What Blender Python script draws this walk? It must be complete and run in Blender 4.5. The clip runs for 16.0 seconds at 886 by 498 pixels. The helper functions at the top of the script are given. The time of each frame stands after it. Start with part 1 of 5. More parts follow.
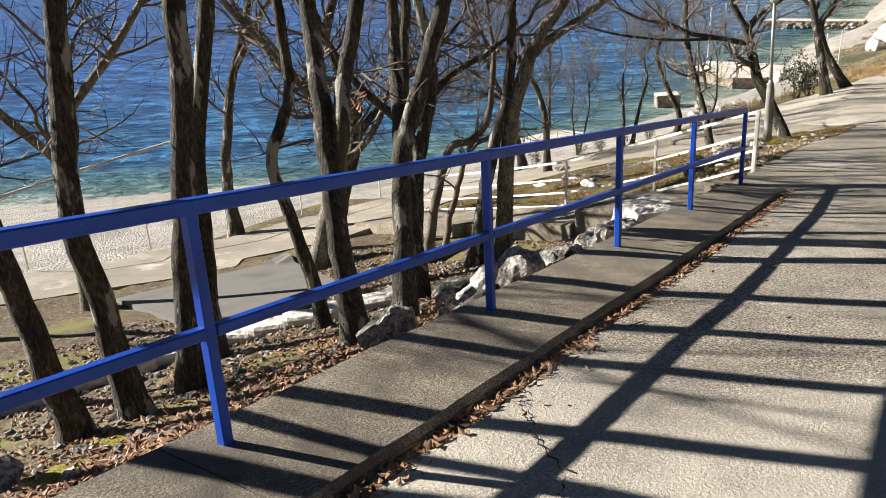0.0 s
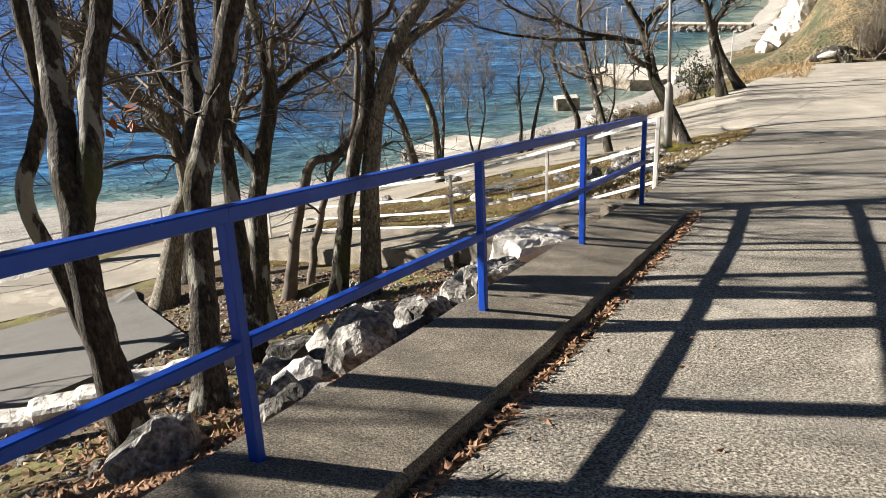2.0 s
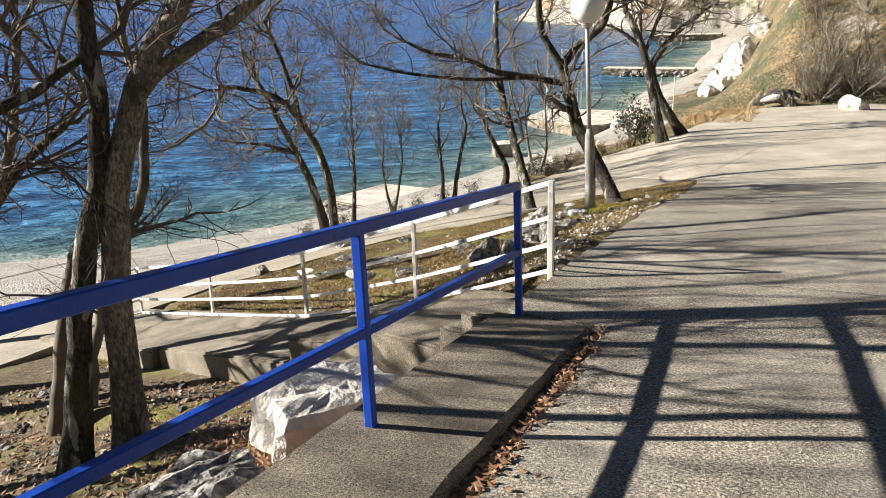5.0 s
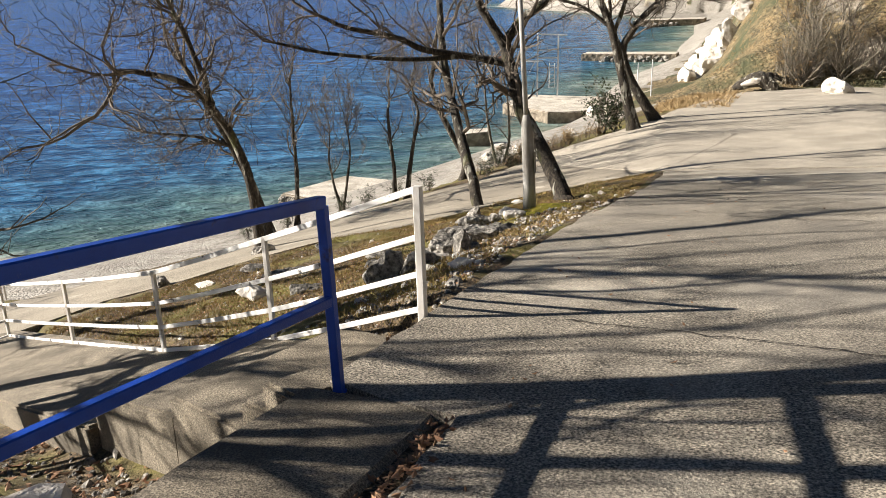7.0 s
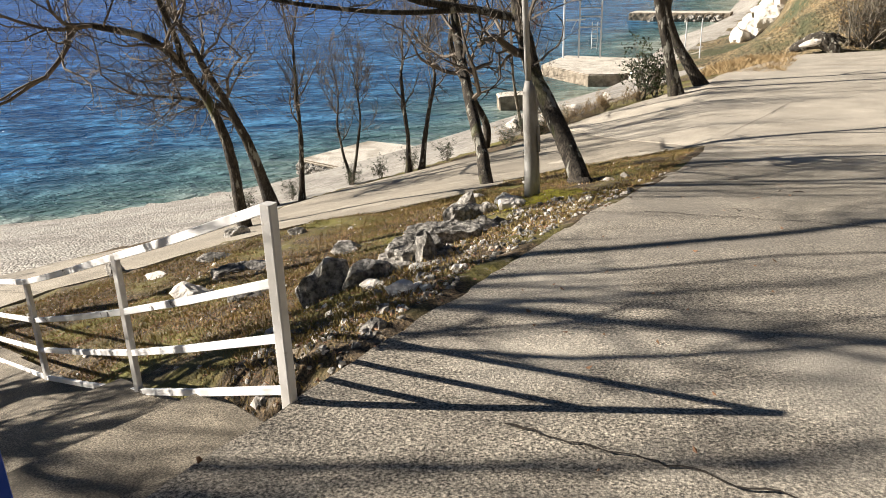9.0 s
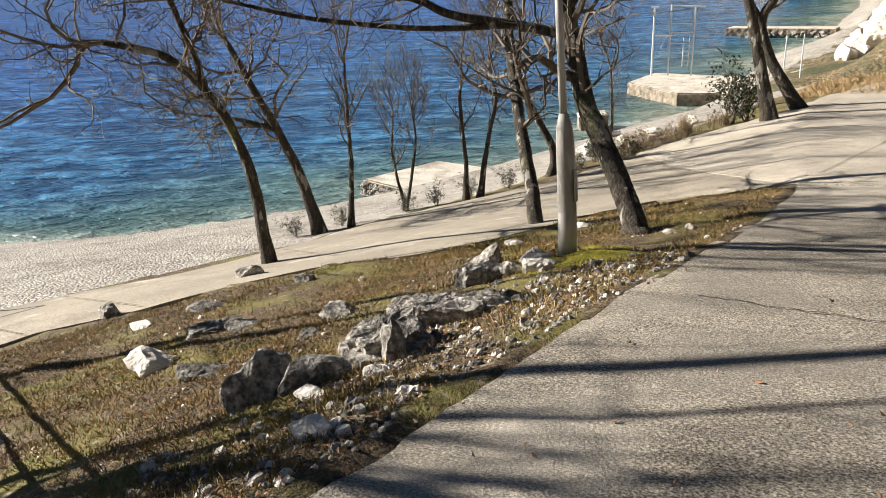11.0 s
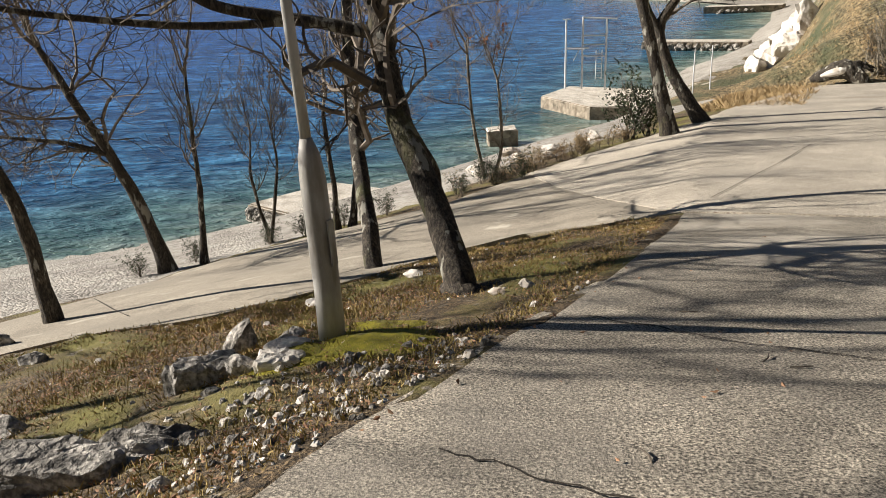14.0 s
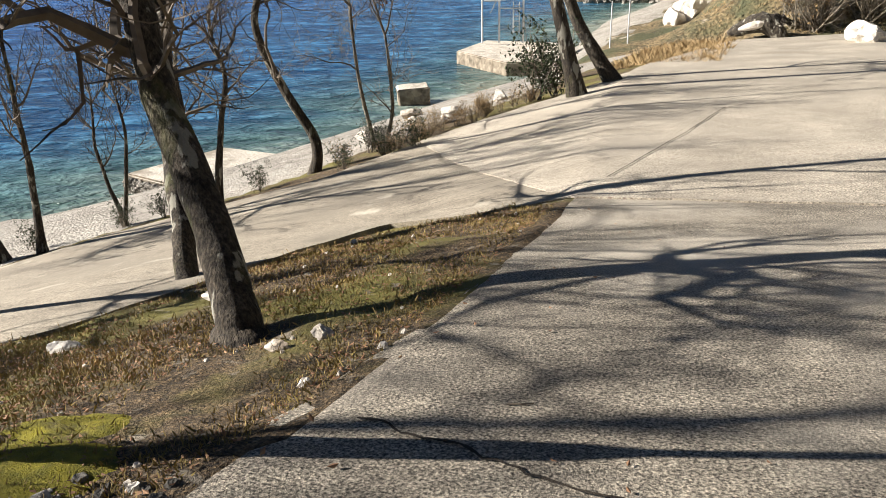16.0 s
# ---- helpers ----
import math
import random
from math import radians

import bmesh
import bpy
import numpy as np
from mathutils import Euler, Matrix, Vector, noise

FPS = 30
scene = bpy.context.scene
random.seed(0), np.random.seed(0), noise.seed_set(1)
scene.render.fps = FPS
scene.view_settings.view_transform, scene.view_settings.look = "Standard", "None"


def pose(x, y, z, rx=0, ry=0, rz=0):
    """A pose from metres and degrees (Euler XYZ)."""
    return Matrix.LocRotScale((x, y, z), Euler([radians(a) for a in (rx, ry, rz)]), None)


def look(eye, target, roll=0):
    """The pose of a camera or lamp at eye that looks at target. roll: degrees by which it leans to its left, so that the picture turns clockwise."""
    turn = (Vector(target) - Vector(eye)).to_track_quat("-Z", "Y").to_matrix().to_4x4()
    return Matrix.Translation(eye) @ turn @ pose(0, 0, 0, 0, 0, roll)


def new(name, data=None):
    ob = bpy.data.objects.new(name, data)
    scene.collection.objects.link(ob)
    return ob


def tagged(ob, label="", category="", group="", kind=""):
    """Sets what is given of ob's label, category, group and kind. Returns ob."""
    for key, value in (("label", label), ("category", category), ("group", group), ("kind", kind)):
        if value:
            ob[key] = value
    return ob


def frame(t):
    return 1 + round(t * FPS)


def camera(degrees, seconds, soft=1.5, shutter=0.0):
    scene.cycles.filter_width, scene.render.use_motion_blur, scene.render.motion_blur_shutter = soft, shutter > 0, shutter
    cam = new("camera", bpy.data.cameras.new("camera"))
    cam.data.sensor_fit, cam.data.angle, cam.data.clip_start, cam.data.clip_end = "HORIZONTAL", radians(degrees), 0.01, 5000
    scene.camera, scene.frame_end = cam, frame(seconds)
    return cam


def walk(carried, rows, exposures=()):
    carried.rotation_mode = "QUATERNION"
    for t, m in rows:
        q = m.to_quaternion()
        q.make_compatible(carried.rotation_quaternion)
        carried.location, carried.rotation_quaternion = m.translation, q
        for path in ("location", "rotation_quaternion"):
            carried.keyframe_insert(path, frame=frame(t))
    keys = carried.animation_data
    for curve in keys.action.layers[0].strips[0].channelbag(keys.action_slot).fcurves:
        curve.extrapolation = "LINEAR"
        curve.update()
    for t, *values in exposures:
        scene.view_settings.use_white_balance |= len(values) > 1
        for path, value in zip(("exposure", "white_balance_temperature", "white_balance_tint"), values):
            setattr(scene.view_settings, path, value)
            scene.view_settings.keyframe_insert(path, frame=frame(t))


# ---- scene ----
cam = camera(58.6, 16.0, soft=0.6)
PATH = [
    (0, (2.253, -3.91, 2.168), (1.22, -2.356, 1.447), -2.3),
    (0.5, (2.153, -3.447, 2.051), (1.19, -1.844, 1.342), -2.5),
    (1, (2.054, -2.969, 1.988), (1.146, -1.313, 1.328), -1.9),
    (1.5, (1.904, -2.499, 1.908), (1.031, -0.831, 1.234), -1.0),
    (2, (1.819, -1.965, 1.849), (0.98, -0.298, 1.13), -1.6),
    (2.5, (1.784, -1.439, 1.762), (0.934, 0.219, 1.033), -2.0),
    (3, (1.739, -0.813, 1.658), (0.939, 0.878, 0.951), -0.8),
    (3.5, (1.719, -0.269, 1.547), (0.904, 1.433, 0.886), -0.4),
    (4, (1.648, 0.27, 1.485), (0.862, 2.0, 0.861), -0.4),
    (4.2, (1.643, 0.507, 1.489), (0.869, 2.247, 0.879), -0.6),
    (6.3, (1.796, 2.87, 1.081), (1.09, 4.628, 0.44), -1.8),
    (6.5, (1.82, 3.107, 1.085), (1.133, 4.874, 0.448), -1.7),
    (7, (1.875, 3.626, 0.992), (1.153, 5.376, 0.346), -1.6),
    (7.5, (1.884, 4.175, 0.906), (1.157, 5.921, 0.256), -1.7),
    (8, (1.911, 4.721, 0.825), (1.193, 6.452, 0.127), -1.1),
    (8.5, (1.851, 5.242, 0.734), (1.11, 6.94, -0.019), -1.5),
    (9, (1.779, 5.731, 0.704), (0.969, 7.406, -0.029), -1.7),
    (9.2, (1.789, 5.938, 0.662), (0.938, 7.601, -0.055), -1.5),
    (11.3, (1.639, 7.826, 0.486), (0.58, 9.371, -0.215), -2.2),
    (11.5, (1.684, 7.953, 0.432), (0.589, 9.456, -0.303), -2.2),
    (12, (1.775, 8.314, 0.42), (0.736, 9.856, -0.318), -1.5),
    (12.5, (1.858, 8.782, 0.431), (1.064, 10.53, -0.129), -0.8),
    (13, (1.889, 9.254, 0.325), (1.085, 11.011, -0.191), -1.2),
    (13.5, (1.792, 9.77, 0.213), (0.926, 11.479, -0.361), -1.6),
    (14, (1.761, 10.272, 0.133), (0.891, 11.947, -0.53), -2.0),
    (14.5, (1.731, 10.808, 0.032), (0.908, 12.469, -0.72), -2.9),
    (15, (1.745, 11.345, -0.006), (0.962, 13.012, -0.785), -2.9),
    (15.5, (1.78, 11.864, -0.052), (1.031, 13.55, -0.824), -1.6),
    (16, (1.787, 12.453, -0.108), (1.087, 14.16, -0.88), -1.4),
]
walk(cam, [(t, look(eye, target, roll)) for t, eye, target, roll in PATH],
     exposures=[(0, 1.43, 6180, 11), (3, 1.49, 6180, 11), (4, 1.54, 6180, 11), (7, 1.3, 6400, 12), (9, 1.32, 6420, 12), (11.5, 1.36, 6330, 12), (12.3, 1.32, 6330, 12), (13.5, 1.0, 6360, 12), (15, 1.3, 6320, 12), (16, 1.36, 6300, 12)])

# ---- world, sun ----
SEA = -8.1
SUN_TO = Vector((-2.0, -0.58, 0.84)).normalized()
sun_data = bpy.data.lights.new("sun", "SUN")
sun_data.energy, sun_data.angle, sun_data.color = 5.0, radians(0.6), (1.0, 0.915, 0.79)
sun = new("sun", sun_data)
sun.matrix_world = look((-40, -12, 30), Vector((-40, -12, 30)) - SUN_TO)
world = bpy.data.worlds.new("world")
scene.world = world
world.use_nodes = True
wt = world.node_tree
sky = wt.nodes.new("ShaderNodeTexSky")
sky.sky_type, sky.sun_disc = "NISHITA", False
sky.sun_elevation = math.asin(SUN_TO.z)
sky.sun_rotation = math.atan2(SUN_TO.x, SUN_TO.y)
sky.air_density, sky.dust_density, sky.ozone_density = 1.0, 0.0, 5.0
wt.links.new(sky.outputs[0], wt.nodes["Background"].inputs[0])
wt.nodes["Background"].inputs[1].default_value = 0.0155


# ---- materials ----
def material(name, dark, light, scale=6.0, rough=0.85, bump=0.3, bump_scale=60.0, spots=None, spot_scale=3.0,
             spot_at=(0.55, 0.68), metal=0.0, detail=8.0, stretch=(1, 1, 1), piece=0.0, voronoi=0.0, fine=0.0, spots2=None,
             spot2_scale=1.0, spot2_at=(0.55, 0.65), dist=0.01, vmix=0.75, vdark=0.35, grit=0.0):
    m = bpy.data.materials.new(name)
    m.use_nodes = True
    nt = m.node_tree
    n, lk = nt.nodes, nt.links
    bsdf = n["Principled BSDF"]
    geo = n.new("ShaderNodeNewGeometry")
    mp = n.new("ShaderNodeMapping")
    mp.inputs["Scale"].default_value = stretch
    lk.new(geo.outputs["Position"], mp.inputs["Vector"])
    vec = mp.outputs["Vector"]

    def noise_tex(sc, det=detail, rgh=0.6):
        t = n.new("ShaderNodeTexNoise")
        t.inputs["Scale"].default_value, t.inputs["Detail"].default_value = sc, det
        t.inputs["Roughness"].default_value = rgh
        lk.new(vec, t.inputs["Vector"])
        return t.outputs["Fac"]

    def ramp(fac, a, b, ca=(0, 0, 0, 1), cb=(1, 1, 1, 1)):
        r = n.new("ShaderNodeValToRGB")
        r.color_ramp.elements[0].position, r.color_ramp.elements[1].position = a, b
        r.color_ramp.elements[0].color, r.color_ramp.elements[1].color = ca, cb
        lk.new(fac, r.inputs["Fac"])
        return r.outputs["Color"]

    def mix(fac, a, b, kind="MIX"):
        x = n.new("ShaderNodeMix")
        x.data_type, x.blend_type = "RGBA", kind
        for sock, val in ((0, fac), (6, a), (7, b)):
            if hasattr(val, "links"):
                lk.new(val, x.inputs[sock])
            elif sock == 0:
                x.inputs[0].default_value = val
            else:
                x.inputs[sock].default_value = (*val, 1)
        return x.outputs[2]

    col = ramp(noise_tex(scale), 0.32, 0.68, (*dark, 1), (*light, 1))
    if fine:
        col = mix(fine, col, ramp(noise_tex(bump_scale * 1.3, 2.0), 0.35, 0.65), "OVERLAY")
    height = noise_tex(bump_scale, 4.0)
    if voronoi:
        v = n.new("ShaderNodeTexVoronoi")
        v.inputs["Scale"].default_value = voronoi
        lk.new(vec, v.inputs["Vector"])
        col = mix(vmix, col, ramp(v.outputs["Color"], 0.1, 0.9, (vdark, vdark * 0.95, vdark * 0.88, 1), (1, 0.98, 0.94, 1)), "MULTIPLY")
        height = v.outputs["Distance"]
    if grit:
        height = noise_tex(grit, 3.0, 0.72)
        col = mix(vmix, col, ramp(height, 0.36, 0.62, (vdark, vdark * 0.95, vdark * 0.88, 1), (1, 0.98, 0.94, 1)), "MULTIPLY")
    if spots:
        col = mix(ramp(noise_tex(spot_scale, 6.0), *spot_at), col, spots)
    if spots2:
        col = mix(ramp(noise_tex(spot2_scale, 5.0), *spot2_at), col, spots2)
    if piece:
        info = n.new("ShaderNodeNewGeometry")
        col = mix(piece, col, ramp(info.outputs["Random Per Island"], 0.0, 1.0, (0.15, 0.12, 0.1, 1), (1, 1, 1, 1)), "MULTIPLY")
    lk.new(col, bsdf.inputs["Base Color"])
    rr = n.new("ShaderNodeMapRange")
    rr.inputs["To Min"].default_value, rr.inputs["To Max"].default_value = max(rough - 0.12, 0.05), min(rough + 0.12, 1)
    lk.new(noise_tex(scale * 3, 3.0), rr.inputs["Value"])
    lk.new(rr.outputs[0], bsdf.inputs["Roughness"])
    bsdf.inputs["Metallic"].default_value = metal
    bsdf.inputs["Specular IOR Level"].default_value = 0.45
    if bump:
        b = n.new("ShaderNodeBump")
        b.invert = voronoi > 0
        b.inputs["Strength"].default_value, b.inputs["Distance"].default_value = bump, dist
        lk.new(height, b.inputs["Height"])
        lk.new(b.outputs[0], bsdf.inputs["Normal"])
    return m


M_ROAD = material("asphalt", (0.31, 0.281, 0.232), (0.53, 0.484, 0.4), 1.3, 0.93, 1.0, 60, (0.23, 0.209, 0.177), 0.55, (0.48, 0.75), fine=0.75, dist=0.008,
                  spots2=(0.57, 0.52, 0.435), spot2_scale=0.35, spot2_at=(0.5, 0.7), grit=62.0, vmix=0.85, vdark=0.2)
M_APRON = material("worn_concrete", (0.37, 0.333, 0.273), (0.6, 0.548, 0.457), 0.9, 0.9, 0.8, 40, (0.35, 0.315, 0.26), 0.7, (0.5, 0.72), fine=0.6, grit=40.0, vmix=0.5, vdark=0.4)
M_SLAB = material("kerb_concrete", (0.19, 0.166, 0.127), (0.39, 0.343, 0.265), 2.4, 0.92, 0.8, 90, (0.1, 0.086, 0.064), 1.4, (0.5, 0.7), fine=0.6, grit=75.0, vmix=0.75, vdark=0.28, dist=0.006)
# blotches are stains and also the branches' dappled shade, painted in as noise
M_PROM = material("dappled_path_concrete", (0.26, 0.231, 0.184), (0.47, 0.423, 0.34), 1.2, 0.9, 0.5, 40, (0.22, 0.196, 0.155), 0.6, (0.46, 0.7), fine=0.4, grit=30.0, vmix=0.5, vdark=0.4,
                  spots2=(0.58, 0.535, 0.44), spot2_scale=1.1, spot2_at=(0.6, 0.75))
# grey concrete taken darker: the trees' shade is part of this colour
M_PLATSHADE = material("shaded_platform_concrete", (0.1, 0.095, 0.085), (0.18, 0.17, 0.15), 0.8, 0.9, 0.4, 60, (0.1, 0.094, 0.084), 0.8, (0.5, 0.7), fine=0.4)
M_PIER = material("pier_concrete", (0.52, 0.48, 0.41), (0.74, 0.69, 0.6), 1.4, 0.9, 0.7, 12, (0.3, 0.26, 0.2), 1.1, (0.52, 0.7), fine=0.4)
M_BANK = material("leafy_soil", (0.042, 0.031, 0.018), (0.24, 0.17, 0.092), 14.0, 0.95, 1.0, 45, (0.16, 0.145, 0.032), 0.8, (0.47, 0.62), fine=0.7, dist=0.03,
                  spots2=(0.27, 0.235, 0.18), spot2_scale=6.0, spot2_at=(0.6, 0.68), grit=34.0, vmix=0.8, vdark=0.25)
M_BEACH = material("pebbles", (0.28, 0.263, 0.234), (0.53, 0.5, 0.452), 0.6, 0.9, 0.8, 40, (0.36, 0.34, 0.3), 0.35, (0.5, 0.7), voronoi=15.0, dist=0.05, vmix=0.75, vdark=0.3,
                   spots2=(0.42, 0.4, 0.36), spot2_scale=2.5, spot2_at=(0.5, 0.7))
M_HEAD = material("wooded_headland", (0.05, 0.055, 0.028), (0.17, 0.14, 0.075), 0.15, 0.95, 1.0, 0.6, (0.4, 0.35, 0.27), 0.09, (0.58, 0.64), dist=1.2, fine=0.7)
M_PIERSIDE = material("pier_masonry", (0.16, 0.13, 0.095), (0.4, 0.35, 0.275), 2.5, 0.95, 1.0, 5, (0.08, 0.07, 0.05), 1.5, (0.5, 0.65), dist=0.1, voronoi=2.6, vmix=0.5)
M_HILL = material("dry_hillside", (0.095, 0.082, 0.045), (0.27, 0.2, 0.105), 0.8, 0.95, 1.0, 5, (0.075, 0.085, 0.04), 0.25, (0.48, 0.62), fine=0.6, dist=0.3,
                  spots2=(0.52, 0.46, 0.37), spot2_scale=0.22, spot2_at=(0.61, 0.66))
M_BED = material("seabed", (0.2, 0.22, 0.18), (0.35, 0.36, 0.3), 0.5, 0.9, 0.0)
M_BLUE = material("blue_paint", (0.006, 0.048, 0.36), (0.012, 0.085, 0.55), 3.0, 0.4, 0.25, 120, (0.02, 0.03, 0.14), 6.0, (0.62, 0.7), spots2=(0.3, 0.33, 0.42), spot2_scale=30, spot2_at=(0.7, 0.74))
M_WHITE = material("white_paint", (0.74, 0.73, 0.7), (0.84, 0.83, 0.81), 4.0, 0.55, 0.25, 90, (0.09, 0.085, 0.08), 4.5, (0.63, 0.66))
M_POSTW = material("post_white_paint", (0.66, 0.63, 0.57), (0.8, 0.78, 0.74), 4.0, 0.55, 0.25, 90, (0.4, 0.34, 0.26), 7, (0.66, 0.72))
M_BARK = material("bark", (0.03, 0.025, 0.019), (0.135, 0.114, 0.088), 9.0, 0.95, 1.0, 30, (0.33, 0.32, 0.27), 5.5, (0.57, 0.61), stretch=(1, 1, 0.35), dist=0.035,
                  spots2=(0.1, 0.105, 0.035), spot2_scale=1.9, spot2_at=(0.58, 0.7), fine=0.5, grit=52.0, vmix=0.85, vdark=0.14)
M_BARKPALE = material("pale_bark", (0.16, 0.14, 0.105), (0.4, 0.36, 0.29), 7.0, 0.95, 1.0, 30, (0.07, 0.06, 0.045), 4.0, (0.54, 0.64), stretch=(1, 1, 0.4), dist=0.03, fine=0.5, grit=52.0, vmix=0.75, vdark=0.22)
M_TWIG = material("twig_bark", (0.045, 0.036, 0.028), (0.21, 0.175, 0.135), 3.0, 0.9, 0.0)
M_LEAF = material("dead_leaf", (0.24, 0.11, 0.055), (0.52, 0.32, 0.18), 9.0, 0.8, 0.0, piece=0.6)
M_REDLEAF = material("oak_leaf", (0.26, 0.09, 0.03), (0.42, 0.17, 0.07), 5.0, 0.7, 0.0, piece=0.4)
M_GREEN = material("evergreen_leaf", (0.016, 0.028, 0.008), (0.055, 0.075, 0.022), 3.0, 0.75, 0.0, piece=0.6)
M_GRASS = material("grass_blade", (0.19, 0.16, 0.035), (0.46, 0.33, 0.12), 2.0, 0.8, 0.0, piece=0.5)
M_REED = material("dry_grass", (0.3, 0.2, 0.09), (0.5, 0.37, 0.19), 1.0, 0.85, 0.0, piece=0.4)
M_ROCK = material("limestone", (0.12, 0.112, 0.098), (0.44, 0.415, 0.37), 5.0, 0.92, 1.0, 18, (0.07, 0.065, 0.055), 3.0, (0.5, 0.62), dist=0.05, fine=0.6)
M_ROCKW = material("white_limestone", (0.5, 0.46, 0.4), (0.78, 0.74, 0.67), 2.0, 0.92, 1.0, 9, (0.36, 0.3, 0.23), 1.2, (0.56, 0.68), dist=0.05)
M_CLIFF = material("cliff", (0.3, 0.25, 0.18), (0.62, 0.56, 0.46), 0.3, 0.95, 1.0, 0.8, (0.1, 0.1, 0.05), 0.16, (0.47, 0.56), dist=1.0, spots2=(0.36, 0.2, 0.1), spot2_scale=0.05, spot2_at=(0.58, 0.66))
M_MOSS = material("moss", (0.15, 0.14, 0.008), (0.33, 0.29, 0.015), 12.0, 0.95, 1.0, 90, (0.1, 0.085, 0.03), 5, (0.55, 0.7), dist=0.02)
M_POLE = material("weathered_pole", (0.33, 0.325, 0.3), (0.5, 0.49, 0.46), 2.5, 0.6, 0.2, 60, (0.22, 0.2, 0.17), 3.0, (0.55, 0.7), stretch=(1, 1, 0.25))
M_GLOBE = material("opal_globe", (0.78, 0.77, 0.74), (0.84, 0.83, 0.8), 2.0, 0.3, 0.0)
M_GAP = material("gutter_dirt", (0.015, 0.012, 0.009), (0.05, 0.038, 0.026), 12.0, 0.95, 0.8, 60)
M_ROPE = material("white_rope", (0.7, 0.69, 0.66), (0.8, 0.79, 0.77), 20.0, 0.8, 0.3, 200)
M_METAL = material("galvanised_tube", (0.5, 0.52, 0.54), (0.66, 0.68, 0.7), 2.0, 0.45, 0.0, spots=(0.4, 0.33, 0.26), spot_scale=1.5, spot_at=(0.62, 0.7))
M_FARLAND = material("far_land", (0.12, 0.16, 0.2), (0.17, 0.2, 0.23), 0.006, 0.95, 0.0)
M_FARHILL = material("far_mountain", (0.22, 0.32, 0.5), (0.28, 0.38, 0.55), 0.002, 0.95, 0.0)

# the sea: colour by depth, wind ripples as relief and as painted pale sheen
M_SEA = bpy.data.materials.new("sea_water")
M_SEA.use_nodes = True
nt = M_SEA.node_tree
sea_bsdf = nt.nodes["Principled BSDF"]


def node(kind, **values):
    n_ = nt.nodes.new(kind)
    for key, val in values.items():
        n_.inputs[key].default_value = val
    return n_


def ramp_of(stops, fac):
    r = nt.nodes.new("ShaderNodeValToRGB")
    el = r.color_ramp.elements
    el[0].position, el[0].color = stops[0][0], (*stops[0][1], 1)
    el[1].position, el[1].color = stops[-1][0], (*stops[-1][1], 1)
    for p_, c_ in stops[1:-1]:
        el.new(p_).color = (*c_, 1)
    nt.links.new(fac, r.inputs["Fac"])
    return r.outputs[0]


def sea_math(op, a, b):
    m_ = nt.nodes.new("ShaderNodeMath")
    m_.operation = op
    for k_, val in enumerate((a, b)):
        if hasattr(val, "links"):
            nt.links.new(val, m_.inputs[k_])
        else:
            m_.inputs[k_].default_value = val
    return m_.outputs[0]


at = nt.nodes.new("ShaderNodeAttribute")
at.attribute_name = "depth"
geo = nt.nodes.new("ShaderNodeNewGeometry")
waves = []
for turn_, squash, sc_ in ((-24, 0.42, 0.8), (-30, 0.5, 2.2), (-20, 0.3, 0.11), (-26, 0.6, 7.5)):
    turned = nt.nodes.new("ShaderNodeMapping")
    turned.inputs["Rotation"].default_value = (0, 0, radians(turn_))
    nt.links.new(geo.outputs["Position"], turned.inputs["Vector"])
    mpg = nt.nodes.new("ShaderNodeMapping")
    mpg.inputs["Scale"].default_value = (squash, 1.0, 1.0)
    nt.links.new(turned.outputs[0], mpg.inputs["Vector"])
    tx = node("ShaderNodeTexNoise", Scale=sc_, Detail=4.0, Distortion=0.3)
    nt.links.new(mpg.outputs[0], tx.inputs["Vector"])
    waves.append(tx.outputs["Fac"])
height = sea_math("ADD", sea_math("ADD", sea_math("MULTIPLY", waves[0], 0.8), sea_math("MULTIPLY", waves[1], 0.4)), sea_math("MULTIPLY", waves[3], 0.16))
depth_ = sea_math("ADD", at.outputs["Fac"], sea_math("MULTIPLY", sea_math("SUBTRACT", waves[2], 0.5), 0.22))
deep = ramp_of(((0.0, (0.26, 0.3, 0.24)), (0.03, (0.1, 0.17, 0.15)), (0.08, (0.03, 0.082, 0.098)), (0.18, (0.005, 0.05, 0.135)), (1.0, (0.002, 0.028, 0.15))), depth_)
# paler crest colour: the sky's sheen on the ripples is mixed into the base
crest_sheen = ramp_of(((0.0, (0.4, 0.45, 0.4)), (0.07, (0.13, 0.24, 0.24)), (0.2, (0.08, 0.27, 0.5)), (1.0, (0.06, 0.21, 0.62))), depth_)
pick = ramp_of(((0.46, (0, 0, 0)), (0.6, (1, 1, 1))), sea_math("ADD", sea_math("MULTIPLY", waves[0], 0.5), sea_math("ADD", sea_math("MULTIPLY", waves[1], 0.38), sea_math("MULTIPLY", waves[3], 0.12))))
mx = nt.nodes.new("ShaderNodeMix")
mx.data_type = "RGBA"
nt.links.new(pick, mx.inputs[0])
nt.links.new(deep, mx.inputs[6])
nt.links.new(crest_sheen, mx.inputs[7])
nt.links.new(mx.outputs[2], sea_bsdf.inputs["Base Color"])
bp = node("ShaderNodeBump", Strength=1.0, Distance=0.7)
nt.links.new(height, bp.inputs["Height"])
nt.links.new(bp.outputs[0], sea_bsdf.inputs["Normal"])
sea_bsdf.inputs["Roughness"].default_value = 0.22
sea_bsdf.inputs["IOR"].default_value = 1.33
sea_bsdf.inputs["Specular IOR Level"].default_value = 0.32


